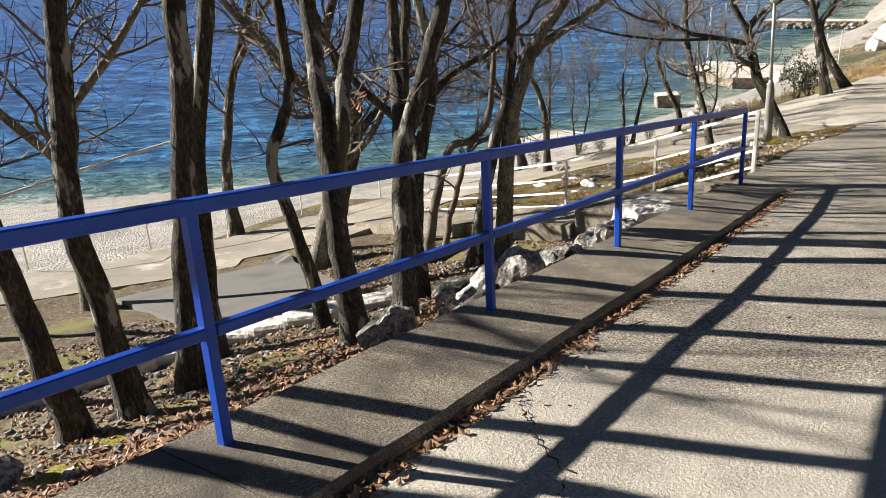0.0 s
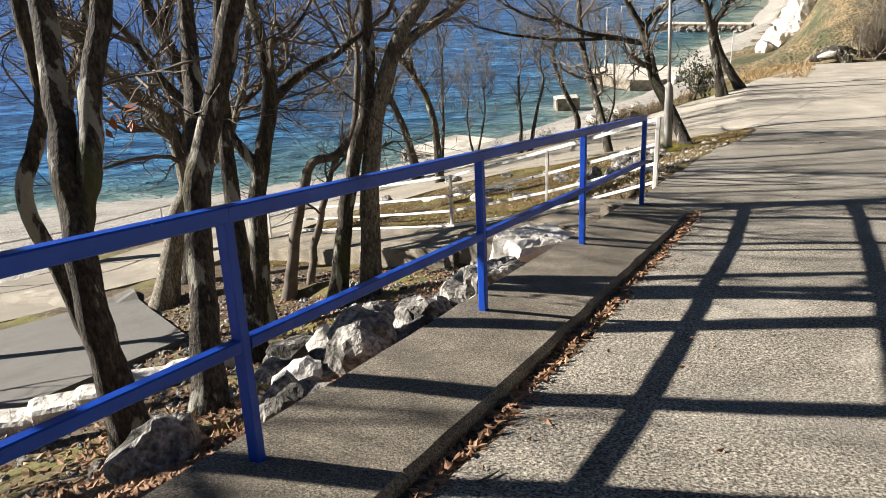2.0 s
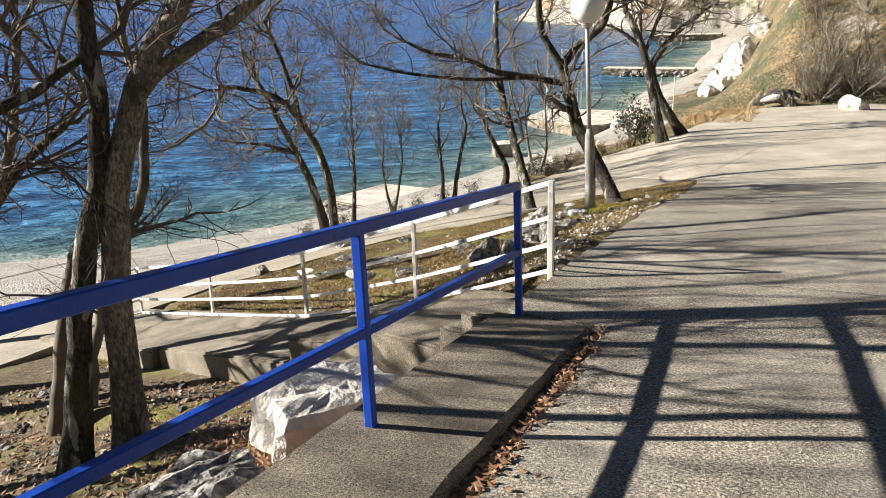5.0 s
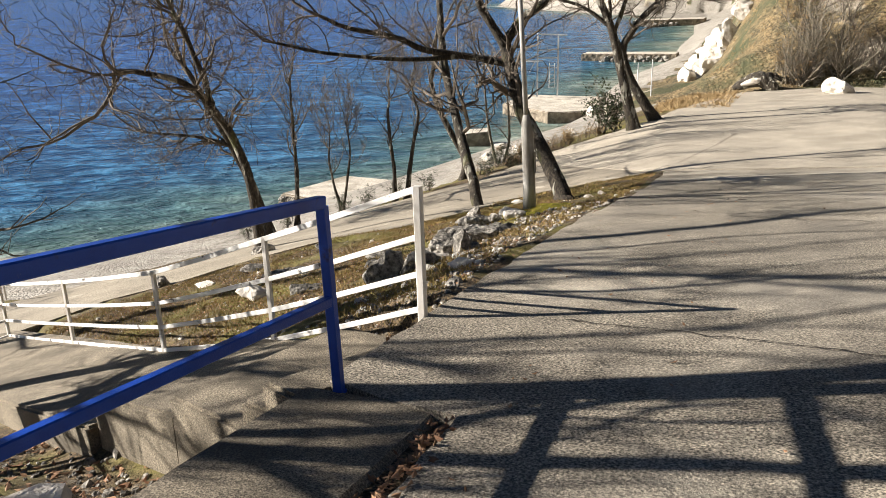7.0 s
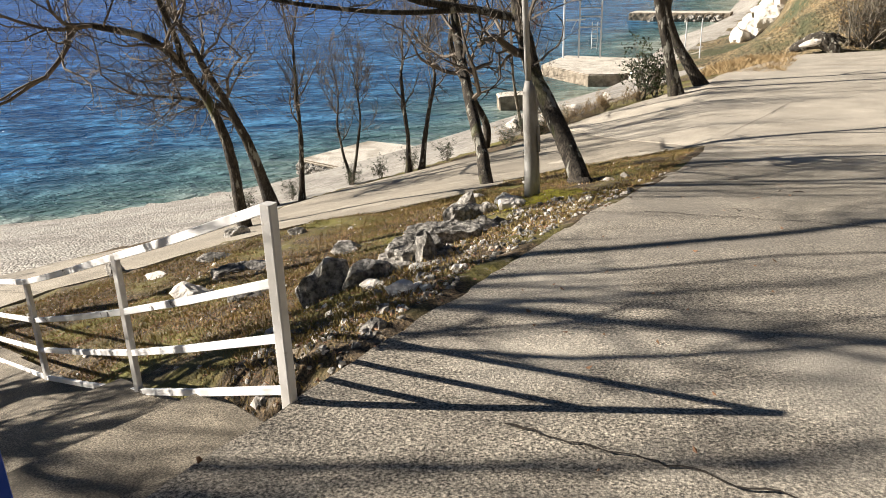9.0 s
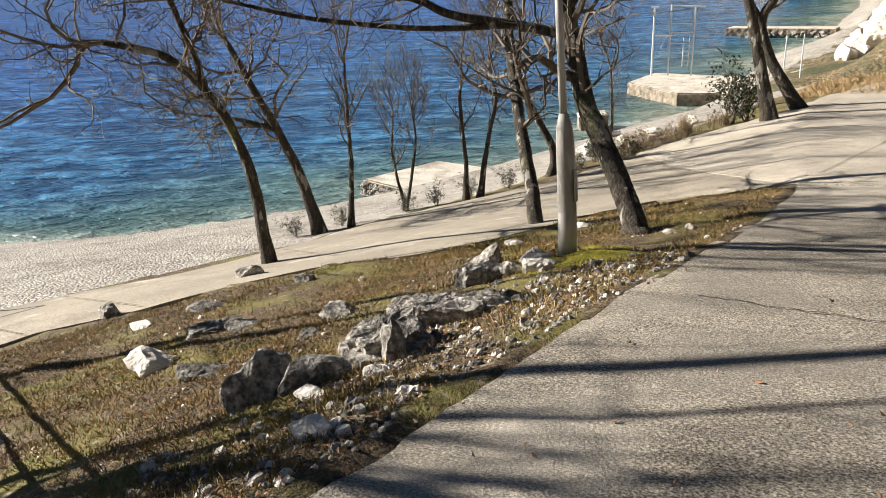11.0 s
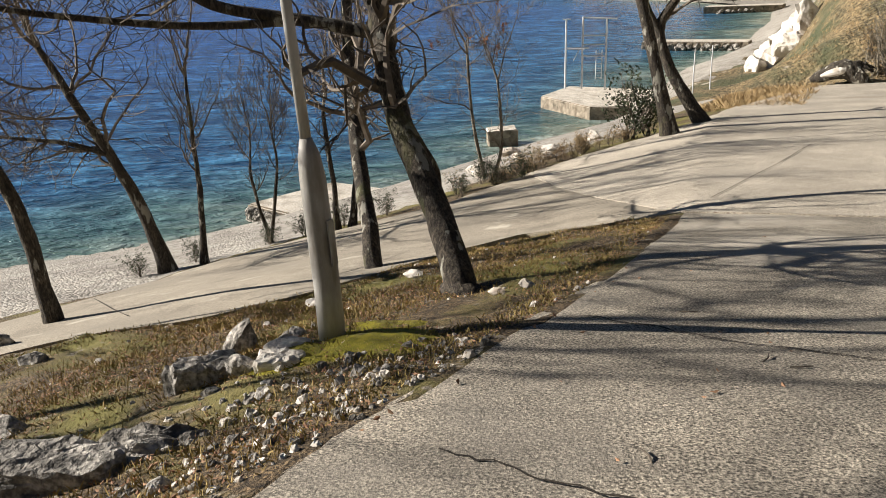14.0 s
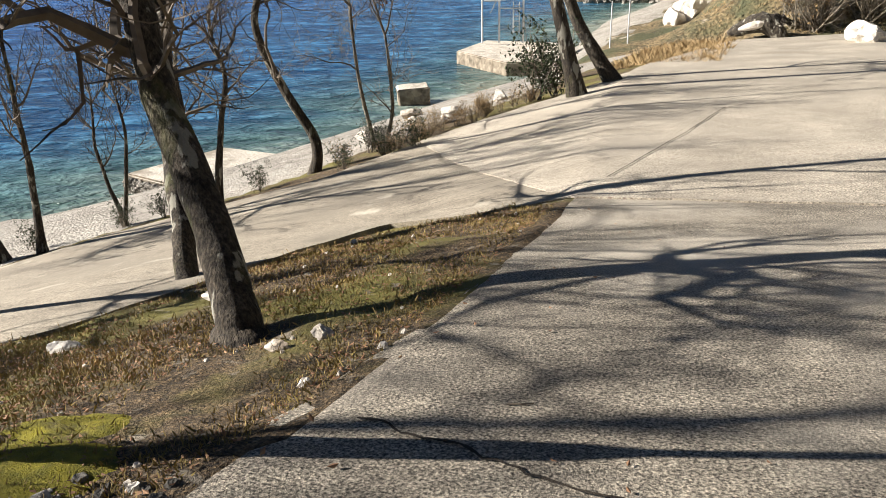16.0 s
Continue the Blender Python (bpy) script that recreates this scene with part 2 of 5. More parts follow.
# ---- building helpers ----
class Build:
    """Collects vertices and faces of one mesh."""

    def __init__(self):
        self.v, self.f, self.mi = [], [], []

    def add(self, verts, faces, index=0):
        o = len(self.v)
        self.v.extend(tuple(p) for p in verts)
        self.f.extend(tuple(i + o for i in q) for q in faces)
        self.mi.extend([index] * len(faces))

    def tube(self, pts, radii, sides=6, cap=True):
        pts = [Vector(p) for p in pts]
        ring, faces, n = [], [], len(pts)
        side = None
        for i, p in enumerate(pts):
            d = (pts[min(i + 1, n - 1)] - pts[max(i - 1, 0)]).normalized()
            if side is None:
                side = d.cross(Vector((0.3, 1, 0.2))).normalized()
            side = (side - d * side.dot(d)).normalized()
            up = d.cross(side)
            for k in range(sides):
                a = 2 * math.pi * k / sides
                ring.append(p + (side * math.cos(a) + up * math.sin(a)) * radii[i])
        for i in range(n - 1):
            for k in range(sides):
                k2 = (k + 1) % sides
                faces.append((i * sides + k, i * sides + k2, (i + 1) * sides + k2, (i + 1) * sides + k))
        if cap:
            faces.append(tuple(range(sides - 1, -1, -1)))
            faces.append(tuple((n - 1) * sides + k for k in range(sides)))
        self.add(ring, faces)

    def bar(self, a, b, w, h, up=(0, 0, 1), chamfer=0.12):
        """A square tube from a to b with chamfered edges."""
        a, b = Vector(a), Vector(b)
        d = (b - a).normalized()
        s = d.cross(Vector(up)).normalized()
        u = s.cross(d)
        c = min(w, h) * chamfer
        prof = [(-w / 2 + c, -h / 2), (w / 2 - c, -h / 2), (w / 2, -h / 2 + c), (w / 2, h / 2 - c), (w / 2 - c, h / 2), (-w / 2 + c, h / 2), (-w / 2, h / 2 - c), (-w / 2, -h / 2 + c)]
        vs = [p + s * x + u * y for p in (a, b) for x, y in prof]
        fs = [(k, (k + 1) % 8, 8 + (k + 1) % 8, 8 + k) for k in range(8)] + [tuple(range(7, -1, -1)), tuple(range(8, 16))]
        self.add(vs, fs)

    def mesh(self, name, mats, smooth=False):
        me = bpy.data.meshes.new(name)
        me.from_pydata(self.v, [], self.f)
        for m in mats if isinstance(mats, (list, tuple)) else [mats]:
            me.materials.append(m)
        if any(self.mi):
            me.polygons.foreach_set("material_index", self.mi)
        if smooth:
            me.polygons.foreach_set("use_smooth", [True] * len(me.polygons))
        me.update()
        return me


def part(name, build, mats, parent=None, label="", smooth=False):
    ob = new(name, build.mesh(name, mats, smooth))
    ob.parent = parent
    return tagged(ob, label)


def thing(name, place, label, category, group="", kind=""):
    ob = new(name)
    ob.location = place
    ob.empty_display_size = 0.2
    return tagged(ob, label, category, group, kind)


def local(build, place):
    x, y, z = place
    build.v = [(p[0] - x, p[1] - y, p[2] - z) for p in build.v]
    return build


def table(rows, v):
    return np.interp(v, [r[0] for r in rows], [r[1] for r in rows])


# ---- the lie of the land ----
ROAD_Z = [(-40, 5.6), (-8, 1.15), (-2, 0.29), (0, -0.01), (1, -0.17), (3, -0.46), (6.6, -0.96), (8.5, -1.2), (12.8, -1.72), (15.7, -2.17), (18, -2.52), (21, -3.06), (25, -3.4), (30, -3.68), (36, -4.1), (47, -4.95), (70, -5.4)]
EDGE_X = [(-8, 0.5), (6.7, 0.5), (6.8, -0.12), (8.2, -0.1), (10.6, -0.1), (13, 0.1), (16, 0.3), (17.6, 0.2), (21, 0), (25, -0.5), (30, -1.2), (38, -1.5), (50, -1)]
SHORE = [(8, -40), (14.5, -32), (20.5, -26), (23.5, -22), (27.8, -18.5), (30.5, -16.7), (37, -13.5), (43, -11), (52, -10), (60, -9.6), (79, -10.6), (92, -8.2), (118, -9.3), (136, -9.5), (165, -12), (175, -16), (202, -35), (268, -85), (300, -90), (420, -40), (700, 200)]
CROSS_X = [(5, 0.5), (10, -0.1), (13, 0.1), (16, 0.3), (21, 0), (30, -1.2), (50, -1)]
DROP_A = [(0, 0), (0.4, 0.08), (0.8, 0.3), (1.7, 0.7), (2.6, 1.1), (4.2, 1.65), (5.4, 2.05), (8, 2.6), (11, 3.2)]
MOUND = (0.12, 0.06)
DROP_B = [(0, 0), (2.5, 0.6), (5, 1.15), (7, 1.7), (11, 2.7)]


def shore_x(y):
    return np.where(y < 8, -40 - (8 - y) * 1.3, table(SHORE, y))


def slope(x, y):
    z, d = table(ROAD_Z, y), table(EDGE_X, y) - x
    b = np.clip((y - 9) / 6, 0, 1)
    fall = (1 - b) * table(DROP_A, d) + b * table(DROP_B, d)
    return np.where(d <= 0, z + 0.08 * np.clip(x - table(CROSS_X, y), 0, 6), z - fall)


def land(x, y):
    """Height of the natural ground."""
    x, y = np.asarray(x, float), np.asarray(y, float)
    xl, s = table(EDGE_X, y), shore_x(y)
    x0 = xl - np.minimum(11, (xl - s) * 0.6)
    t = np.clip((x0 - x) / (x0 - s), 0, 3)
    z = np.where(x >= x0, slope(x, y), slope(x0, y) + (SEA - slope(x0, y)) * t)
    z = np.where(x < s, SEA - np.minimum((s - x) * 0.12, 6), z)
    k = np.clip((x + 2.6) / 5.5, 0, 1) * np.clip((y - 47) / 2, 0, 1)
    hill = np.minimum(0.55 * np.clip(y - 46.5, 0, None) + 0.3 * np.clip(x - 2, 0, None), 30) * k * k * (3 - 2 * k)
    k2 = np.clip((x - s - 1) / 7, 0, 1) * np.clip((y - 203 + 0.3 * np.clip(-20 - x, 0, 60)) / 7, 0, 1)
    head = np.minimum(6 + 0.2 * np.clip(x - s, 0, 200), 34) * k2
    side = np.clip((x - 9) / 6, 0, 1) * np.clip((x - 9), 0, 40) * 0.45
    mound = MOUND[0] * np.exp(-((x + 1.15) ** 2 + (y - 14.15) ** 2) / 0.7) + MOUND[1] * np.exp(-((x + 1.4) ** 2 + (y - 16.1) ** 2) / 1.2)
    return z + mound + np.maximum(np.maximum(hill, head), side)


def rough(x, y):
    """Small unevenness of the unpaved ground."""
    return 0.05 * noise.noise((x * 1.7, y * 1.7, 0)) + 0.025 * noise.noise((x * 5, y * 5, 3))


def at_land(x, y, dz=0.0):
    return Vector((x, y, float(land(x, y)) + dz))


# ---- ground sheet ----
def steps_of(*spans):
    out = []
    for a, b, n in spans:
        out.extend(np.linspace(a, b, n, endpoint=False))
    return np.array(out)


gx = np.append(steps_of((-4000, -600, 4), (-600, -100, 10), (-100, -42, 20), (-42, -14, 56), (-14, -6, 40), (-6, 1.2, 72), (1.2, 10, 20), (10, 60, 50), (60, 300, 20), (300, 4000, 4)), 4000)
gy = np.append(steps_of((-4000, -300, 4), (-300, -20, 14), (-20, -6, 20), (-6, 22, 224), (22, 50, 90), (50, 190, 110), (190, 340, 75), (340, 1000, 8), (1000, 4000, 3)), 4000)
GX, GY = np.meshgrid(gx, gy)
GZ = land(np.clip(GX, -300, 300), np.clip(GY, -40, 400))
inner = table(EDGE_X, GY) - GX
PATH_NEAR = [(-40, -40), (0, -14), (2.5, -12.3), (5.5, -10.6), (8, -9.6), (9.5, -9), (11.2, -8.6), (12.7, -8), (13.6, -7), (14.5, -6.2), (15, -5.2), (15.6, -3.9), (16.6, -3.25), (17.7, -2.9), (19, -2.7), (20.4, -1.2), (21, 0), (48, 0)]
paved = (GX < table(PATH_NEAR, GY)) & (GX > shore_x(GY))
GZ = GZ - np.where(paved & (GY < 48), 0.05, 0.0)
for j, i in np.argwhere((np.abs(GX) < 60) & (GY > -10) & (GY < 150)):
    x_, y_ = GX[j, i], GY[j, i]
    GZ[j, i] += rough(x_, y_) * float(np.clip(inner[j, i] / 0.5, 0, 1)) * (0.25 if paved[j, i] else 1) if inner[j, i] > 0 else -0.05
    if y_ > 46:
        GZ[j, i] += 0.5 * noise.noise((x_ * 0.35, y_ * 0.35, 7)) * float(np.clip((GZ[j, i] + 7.6) / 2, 0, 1))
for j, i in np.argwhere((GY >= 198) & (GY < 340) & (np.abs(GX) < 300)):
    if GZ[j, i] > SEA + 0.5:
        GZ[j, i] += 2.6 * noise.fractal((GX[j, i] * 0.13, GY[j, i] * 0.13, 2), 1.0, 2.0, 4)
# the cutting under the stairs
st_s = (GX + 0.1) * -0.933 + (GY - 8.12) * 0.359
st_w = (GX + 0.1) * -0.359 - (GY - 8.12) * 0.933
st_z = table([(-0.4, -1.5), (0.4, -1.6), (1.0, -1.8), (2.3, -2.1), (5.2, -3.1), (9.6, -4.25)], st_s)
GZ = GZ - np.where((GX > -0.25) & (GX < 0.8) & (GY > 6.5) & (GY < 8.25), 0.15, 0)
bed = st_z - 0.12 - 0.3 * np.clip((st_w - 1.0) / 0.5, 0, 1) * np.clip((5.5 - st_s) / 2.5, 0, 1)
near_stair = np.clip((st_s + 0.5) / 0.25, 0, 1) * np.clip((9.8 - st_s) / 0.4, 0, 1) * np.clip((st_w + 0.45) / 0.25, 0, 1) * np.clip((2.9 - st_w) / 1.1, 0, 1)
GZ = GZ + np.minimum(bed - GZ, 0) * near_stair
g = Build()
nxg, nyg = len(gx), len(gy)
g.v = list(zip(GX.ravel().tolist(), GY.ravel().tolist(), GZ.ravel().tolist()))
sx = shore_x(GY)
for j in range(nyg - 1):
    for i in range(nxg - 1):
        a = j * nxg + i
        g.f.append((a, a + 1, a + nxg + 1, a + nxg))
        x_, y_, s_, z_ = GX[j, i], GY[j, i], sx[j, i], GZ[j, i]
        grade = abs(GZ[j + 1, i] - z_) / (gy[j + 1] - gy[j]) + abs(GZ[j, i + 1] - z_) / (gx[i + 1] - gx[i])
        edge_x = -13.6 if y_ < 14 else float(np.interp(y_, [14, 22, 26, 30, 36, 50], [-11.2, -10.6, -7.2, -5.0, -4.0, -3.2]))
        if x_ < s_ - 6:
            g.mi.append(3)
        elif x_ < edge_x and y_ < 47 or (y_ >= 47 and z_ < -6.3 and x_ < 0):
            g.mi.append(1)
        elif y_ > 198 and grade > 0.45 and z_ < -1:
            g.mi.append(4)
        elif y_ > 198 and z_ > -7.2:
            g.mi.append(5)
        elif y_ > 40 or x_ > 9:
            g.mi.append(2)
        else:
            g.mi.append(0)
ground = new("ground", g.mesh("ground", [M_BANK, M_BEACH, M_HILL, M_BED, M_CLIFF, M_HEAD], True))


def bed_z(x, y):
    """Height of the ground sheet itself, cuttings included."""
    i = min(max(int(np.searchsorted(gx, x)) - 1, 0), nxg - 2)
    j = min(max(int(np.searchsorted(gy, y)) - 1, 0), nyg - 2)
    u, v = (x - gx[i]) / (gx[i + 1] - gx[i]), (y - gy[j]) / (gy[j + 1] - gy[j])
    return float((GZ[j, i] * (1 - u) + GZ[j, i + 1] * u) * (1 - v) + (GZ[j + 1, i] * (1 - u) + GZ[j + 1, i + 1] * u) * v)


tagged(ground, "sloping shore of leafy soil, pebble beach and dry hillside", "ground", kind="structure")

# ---- sea ----
off_s = np.array([-4, 0, 0.6, 1.2, 2, 3, 5, 8, 12, 18, 28, 45, 80, 160, 400, 1200, 4800])
sy = np.append(steps_of((-4000, -100, 6), (-100, 0, 20), (0, 150, 150), (150, 340, 40), (340, 4000, 8)), 4000)
s = Build()
depth = []
for y_ in sy:
    for o_ in off_s:
        s.v.append((float(shore_x(y_)) - float(o_) + (0.35 * noise.noise((0, y_ * 0.3, 5)) if o_ < 3 else 0), float(y_), SEA))
        depth.append(float(np.clip(o_ / 60, 0, 1)))
ns = len(off_s)
for j in range(len(sy) - 1):
    for i in range(ns - 1):
        a = j * ns + i
        s.f.append((a, a + ns, a + ns + 1, a + 1))
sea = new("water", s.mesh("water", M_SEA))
sea.data.attributes.new("depth", "FLOAT", "POINT").data.foreach_set("value", depth)
tagged(sea, "deep blue rippled sea, turquoise along the shore", "sea", kind="structure")


# ---- paved surfaces ----
def resample(poly, n):
    p = np.array(poly, float)
    d = np.r_[0, np.cumsum(np.hypot(*np.diff(p, axis=0).T))]
    q = np.linspace(0, d[-1], n)
    return np.c_[np.interp(q, d, p[:, 0]), np.interp(q, d, p[:, 1])]


def ribbon(name, left, right, n, m, lift, mat, label, category, wave=0.008, skirt=0.3, fringe=0.0, by_y=False):
    """A paved strip between two edges that follows the land, with a vertical rim."""
    L, R = resample(left, n), resample(right, n)
    if by_y:
        ys = np.linspace(left[0][1], left[-1][1], n)
        L, R = (np.c_[np.interp(ys, [p[1] for p in e], [p[0] for p in e]), ys] for e in (left, right))
    b = Build()
    for i in range(n):
        for k in range(m + 1):
            t = k / m
            x, y = L[i] * (1 - t) + R[i] * t
            if fringe and k in (0, m):
                x += fringe * noise.noise((x * 2.2, y * 2.2, 1)) + 0.5 * fringe * noise.noise((x * 7, y * 7, 4))
            b.v.append((x, y, float(land(x, y)) + lift + wave * noise.noise((x * 1.3, y * 1.3, 9)) + 0.4 * wave * noise.noise((x * 5, y * 5, 2))))
    w = m + 1
    for i in range(n - 1):
        for k in range(m):
            a = i * w + k
            b.f.append((a, a + 1, a + w + 1, a + w))
    rim = [i * w for i in range(n)] + [(n - 1) * w + k for k in range(1, w)] + [i * w + m for i in range(n - 2, -1, -1)] + list(range(m - 1, 0, -1))
    o = len(b.v)
    b.v += [(b.v[i][0], b.v[i][1], b.v[i][2] - skirt) for i in rim]
    for q in range(len(rim)):
        r = (q + 1) % len(rim)
        b.f.append((rim[q], rim[r], o + r, o + q))
    b.mi = [0] * len(b.f)
    ob = new(name, b.mesh(name, mat))
    bm = bmesh.new()
    bm.from_mesh(ob.data)
    bmesh.ops.recalc_face_normals(bm, faces=bm.faces)
    bm.to_mesh(ob.data)
    bm.free()
    return tagged(ob, label, category, kind="structure")


ROAD_EDGE = [(0.71, -8), (0.71, 6.68), (0.5, 6.72), (-0.12, 6.76), (-0.12, 8.2), (-0.06, 10), (0, 12.5), (0.05, 14.6), (0.12, 16), (0.22, 17.4), (0.17, 19), (0, 20.7)]
ribbon("road", ROAD_EDGE, [(9, -8), (9, 20.7)], 260, 50, 0.0, M_ROAD, "worn grey asphalt road with cracks, leaves and tree shadows", "road", fringe=0.05, by_y=True)
ribbon("road_apron", [(0, 20.7), (-2.2, 23.5), (-4.8, 27.3), (-3.9, 29.1), (-2.8, 30.6), (-1.8, 33), (-0.6, 40), (0.6, 46)],
       [(9, 20.7), (9, 25), (9.5, 30), (10, 34), (11, 40), (14, 47)], 130, 40, 0.02, M_APRON, "pale sunlit concrete road apron beside the beach", "road", fringe=0.08)
ribbon("pavement", [(0.1, 20.8), (-1.1, 20.35), (-2.2, 20.4), (-2.7, 19), (-2.9, 17.7), (-3.25, 16.6), (-3.9, 15.6), (-5.2, 15), (-6.2, 14.5), (-7, 13.6), (-8, 12.7), (-8.6, 11.2), (-9, 9.5), (-9.6, 8), (-10.6, 5.5), (-12.3, 2.5), (-14, 0)],
       [(-4.7, 27.45), (-5.7, 25), (-7.2, 24.2), (-9.2, 22.8), (-10.2, 21.3), (-9.7, 19.5), (-9.35, 17.5), (-9.7, 16), (-10.8, 14.6), (-11.5, 13.4), (-12.4, 11), (-13, 9), (-14, 6), (-16, 2.5), (-18, -0.5)],
       160, 10, 0.012, M_PROM, "beige concrete shore path with joints", "path", fringe=0.06)
ribbon("pavement_platform", [(-5.15, 4.6), (-9, 7.1)], [(-5.1, 2.0), (-9.8, 3.6)], 20, 10, 0.08, M_PLATSHADE, "flat grey concrete platform among the trees, their shade in its colour", "platform", 0.004)


def slab_z(y):
    return -0.1466 * y - 0.003 * max(0, 2 - abs(y - 2)) + 0.004


# the raised kerb along the railing, cast in bays
KERB = thing("kerb", (0, 0, 0), "weathered concrete kerb strip carrying the blue railing", "kerb", kind="structure")
cuts = [-7.5, -4.9, -2.35, 0.2, 2.75, 4.05, 5.3, 6.72]
for a, b_ in zip(cuts[:-1], cuts[1:]):
    b = Build()
    n = 14
    for i in range(n + 1):
        y = a + 0.004 + (b_ - a - 0.008) * i / n
        wob = 0.015 * noise.noise((1, y * 3, 0))
        for x, dz in ((-0.2 + wob, -0.35), (-0.2 + wob, -0.02), (-0.18 + wob, 0), (0.15, 0.004), (0.53 + wob, 0), (0.56 + wob, -0.03), (0.565 + wob, -0.3)):
            b.v.append((x, y, slab_z(y) + dz + 0.004 * noise.noise((x * 6, y * 6, 1))))
    for i in range(n):
        for k in range(6):
            q = i * 7 + k
            b.f.append((q, q + 1, q + 8, q + 7))
    b.f += [tuple(range(6, -1, -1)), tuple(n * 7 + k for k in range(7))]
    b.mi = [0] * len(b.f)
    part("kerb_bay", b, M_SLAB, KERB)
b = Build()
for i in range(80):
    y = -7.5 + 14.3 * i / 79
    z = float(land(0.62, y)) - 0.13
    b.v += [(0.5, y, z), (0.75 + 0.03 * noise.noise((y * 4, 0, 0)), y, z + 0.02)]
b.f = [(2 * i, 2 * i + 1, 2 * i + 3, 2 * i + 2) for i in range(79)]
b.mi = [0] * 79
tagged(part("gutter", b, M_GAP), "dark narrow gutter full of dirt and leaves", "gutter", kind="structure")

# concrete stairs and ramp down to the shore path
U, V = Vector((-0.933, 0.359, 0)), Vector((-0.359, -0.933, 0))
STAIR = Vector((-0.1, 8.12, 0))
stairs = thing("stairs", STAIR, "worn concrete steps and ramp with thick sides, tree shade in the colour", "stairs", kind="structure")


def stair_block(s0, s1, z0, z1, deep, w0=-0.05, w1=1.42, tilt=0.0):
    b = Build()
    cor = []
    for s_, z_ in ((s0, z0), (s1, z1)):
        for w_ in (w0, w1):
            cor.append(U * s_ + V * w_ + Vector((0, 0, z_ + tilt * w_)))
    bm = bmesh.new()
    top = [bm.verts.new(c) for c in (cor[0], cor[1], cor[3], cor[2])]
    low = [bm.verts.new(c - Vector((0, 0, deep))) for c in (cor[0], cor[1], cor[3], cor[2])]
    bm.faces.new(top)
    bm.faces.new(low[::-1])
    for k in range(4):
        bm.faces.new((top[k], low[k], low[(k + 1) % 4], top[(k + 1) % 4]))
    bmesh.ops.recalc_face_normals(bm, faces=bm.faces)
    bmesh.ops.bevel(bm, geom=[e for e in bm.edges if e.verts[0] in top and e.verts[1] in top], offset=0.025, segments=2, affect="EDGES")
    bmesh.ops.subdivide_edges(bm, edges=bm.edges, cuts=2, use_grid_fill=True)
    for v in bm.verts:
        v.co += Vector((noise.noise(v.co * 3), noise.noise(v.co * 3 + Vector((5, 0, 0))), noise.noise(v.co * 3 + Vector((0, 9, 0))))) * 0.006
    me = bpy.data.meshes.new("step")
    bm.to_mesh(me)
    bm.free()
    # the kerb's darker concrete stands in for tree shade on the steps
    me.materials.append(M_SLAB)
    ob = new("step", me)
    ob.parent = stairs


stair_block(-0.46, -0.14, -1.19, -1.2, 0.8, -0.02, 1.42, 0.128)
stair_block(-0.13, 0.1, -1.33, -1.34, 0.8, 0.1, 1.42, 0.09)
stair_block(0.11, 0.99, -1.42, -1.52, 0.8)
stair_block(1.0, 2.3, -1.66, -2.0, 0.9)
stair_block(2.32, 5.2, -2.25, -2.98, 0.7, -0.1, 1.5)
stair_block(5.22, 9.6, -3.0, -4.12, 0.7, -0.15, 1.6)

# low pale stone edging below the kerb
edging = thing("stone_edging", at_land(-4.9, 1.9), "low pale stone edging half sunk in leaves", "edging", kind="structure")
rng = random.Random(4)
for i, (x, y) in enumerate(resample([(-5.9, -1.8), (-5.3, -0.7), (-5.0, 0.05), (-4.94, 1.08), (-4.61, 1.82), (-4.2, 2.3), (-3.5, 2.85), (-3.1, 3.3)], 15)):
    bm = bmesh.new()
    bmesh.ops.create_cube(bm, size=1)
    bmesh.ops.bevel(bm, geom=bm.edges[:], offset=0.12, segments=1, affect="EDGES")
    me = bpy.data.meshes.new("stone")
    bm.to_mesh(me)
    bm.free()
    me.materials.append(M_ROCKW)
    ob = new("stone", me)
    ob.parent = edging
    ob.matrix_basis = Matrix.Translation(-edging.location) @ Matrix.LocRotScale(at_land(x, y, 0.05), Euler((rng.uniform(-.1, .1), rng.uniform(-.1, .1), math.atan2(2.6, 1.2 if y < 1.4 else 2.4) + rng.uniform(-.12, .12))), Vector((rng.uniform(.46, .56), rng.uniform(.3, .38), .22)))
bpy.context.view_layer.update()


# ---- blue railing ----
def rail_top(y):
    return Vector((-0.03, y, 1.0 - 0.1466 * y))


railing = thing("railing", (0, 0, 0), "blue painted square-tube railing on the kerb", "railing")
post_y = [-6.5, -4.33, -2.16, 0, 2.2, 4.37, 6.73]
for y in post_y:
    b = Build()
    foot, head = Vector((0, y, slab_z(y) - 0.03)), rail_top(y + 0.02)
    b.bar(foot, head - Vector((0, 0, 0.02)), 0.05, 0.05, (0, 1, 0))
    post = part("post", b, M_BLUE, railing)
    b = Build()
    b.bar(foot + Vector((0, 0, 0.022)), foot + Vector((0, 0, 0.034)), 0.062, 0.062, (0, 1, 0))
    part("weld_collar", b, M_BLUE, post)
for a, c in zip(post_y[:-1], post_y[1:]):
    b = Build()
    b.bar(rail_top(a + 0.022), rail_top(c + 0.02), 0.05, 0.06)
    part("top_rail", b, M_BLUE, railing)
    b = Build()
    lo = Vector((0.014, 0, -0.5))
    b.bar(rail_top(a + 0.045) + lo, rail_top(c - 0.012) + lo, 0.045, 0.05)
    part("mid_rail", b, M_BLUE, railing)

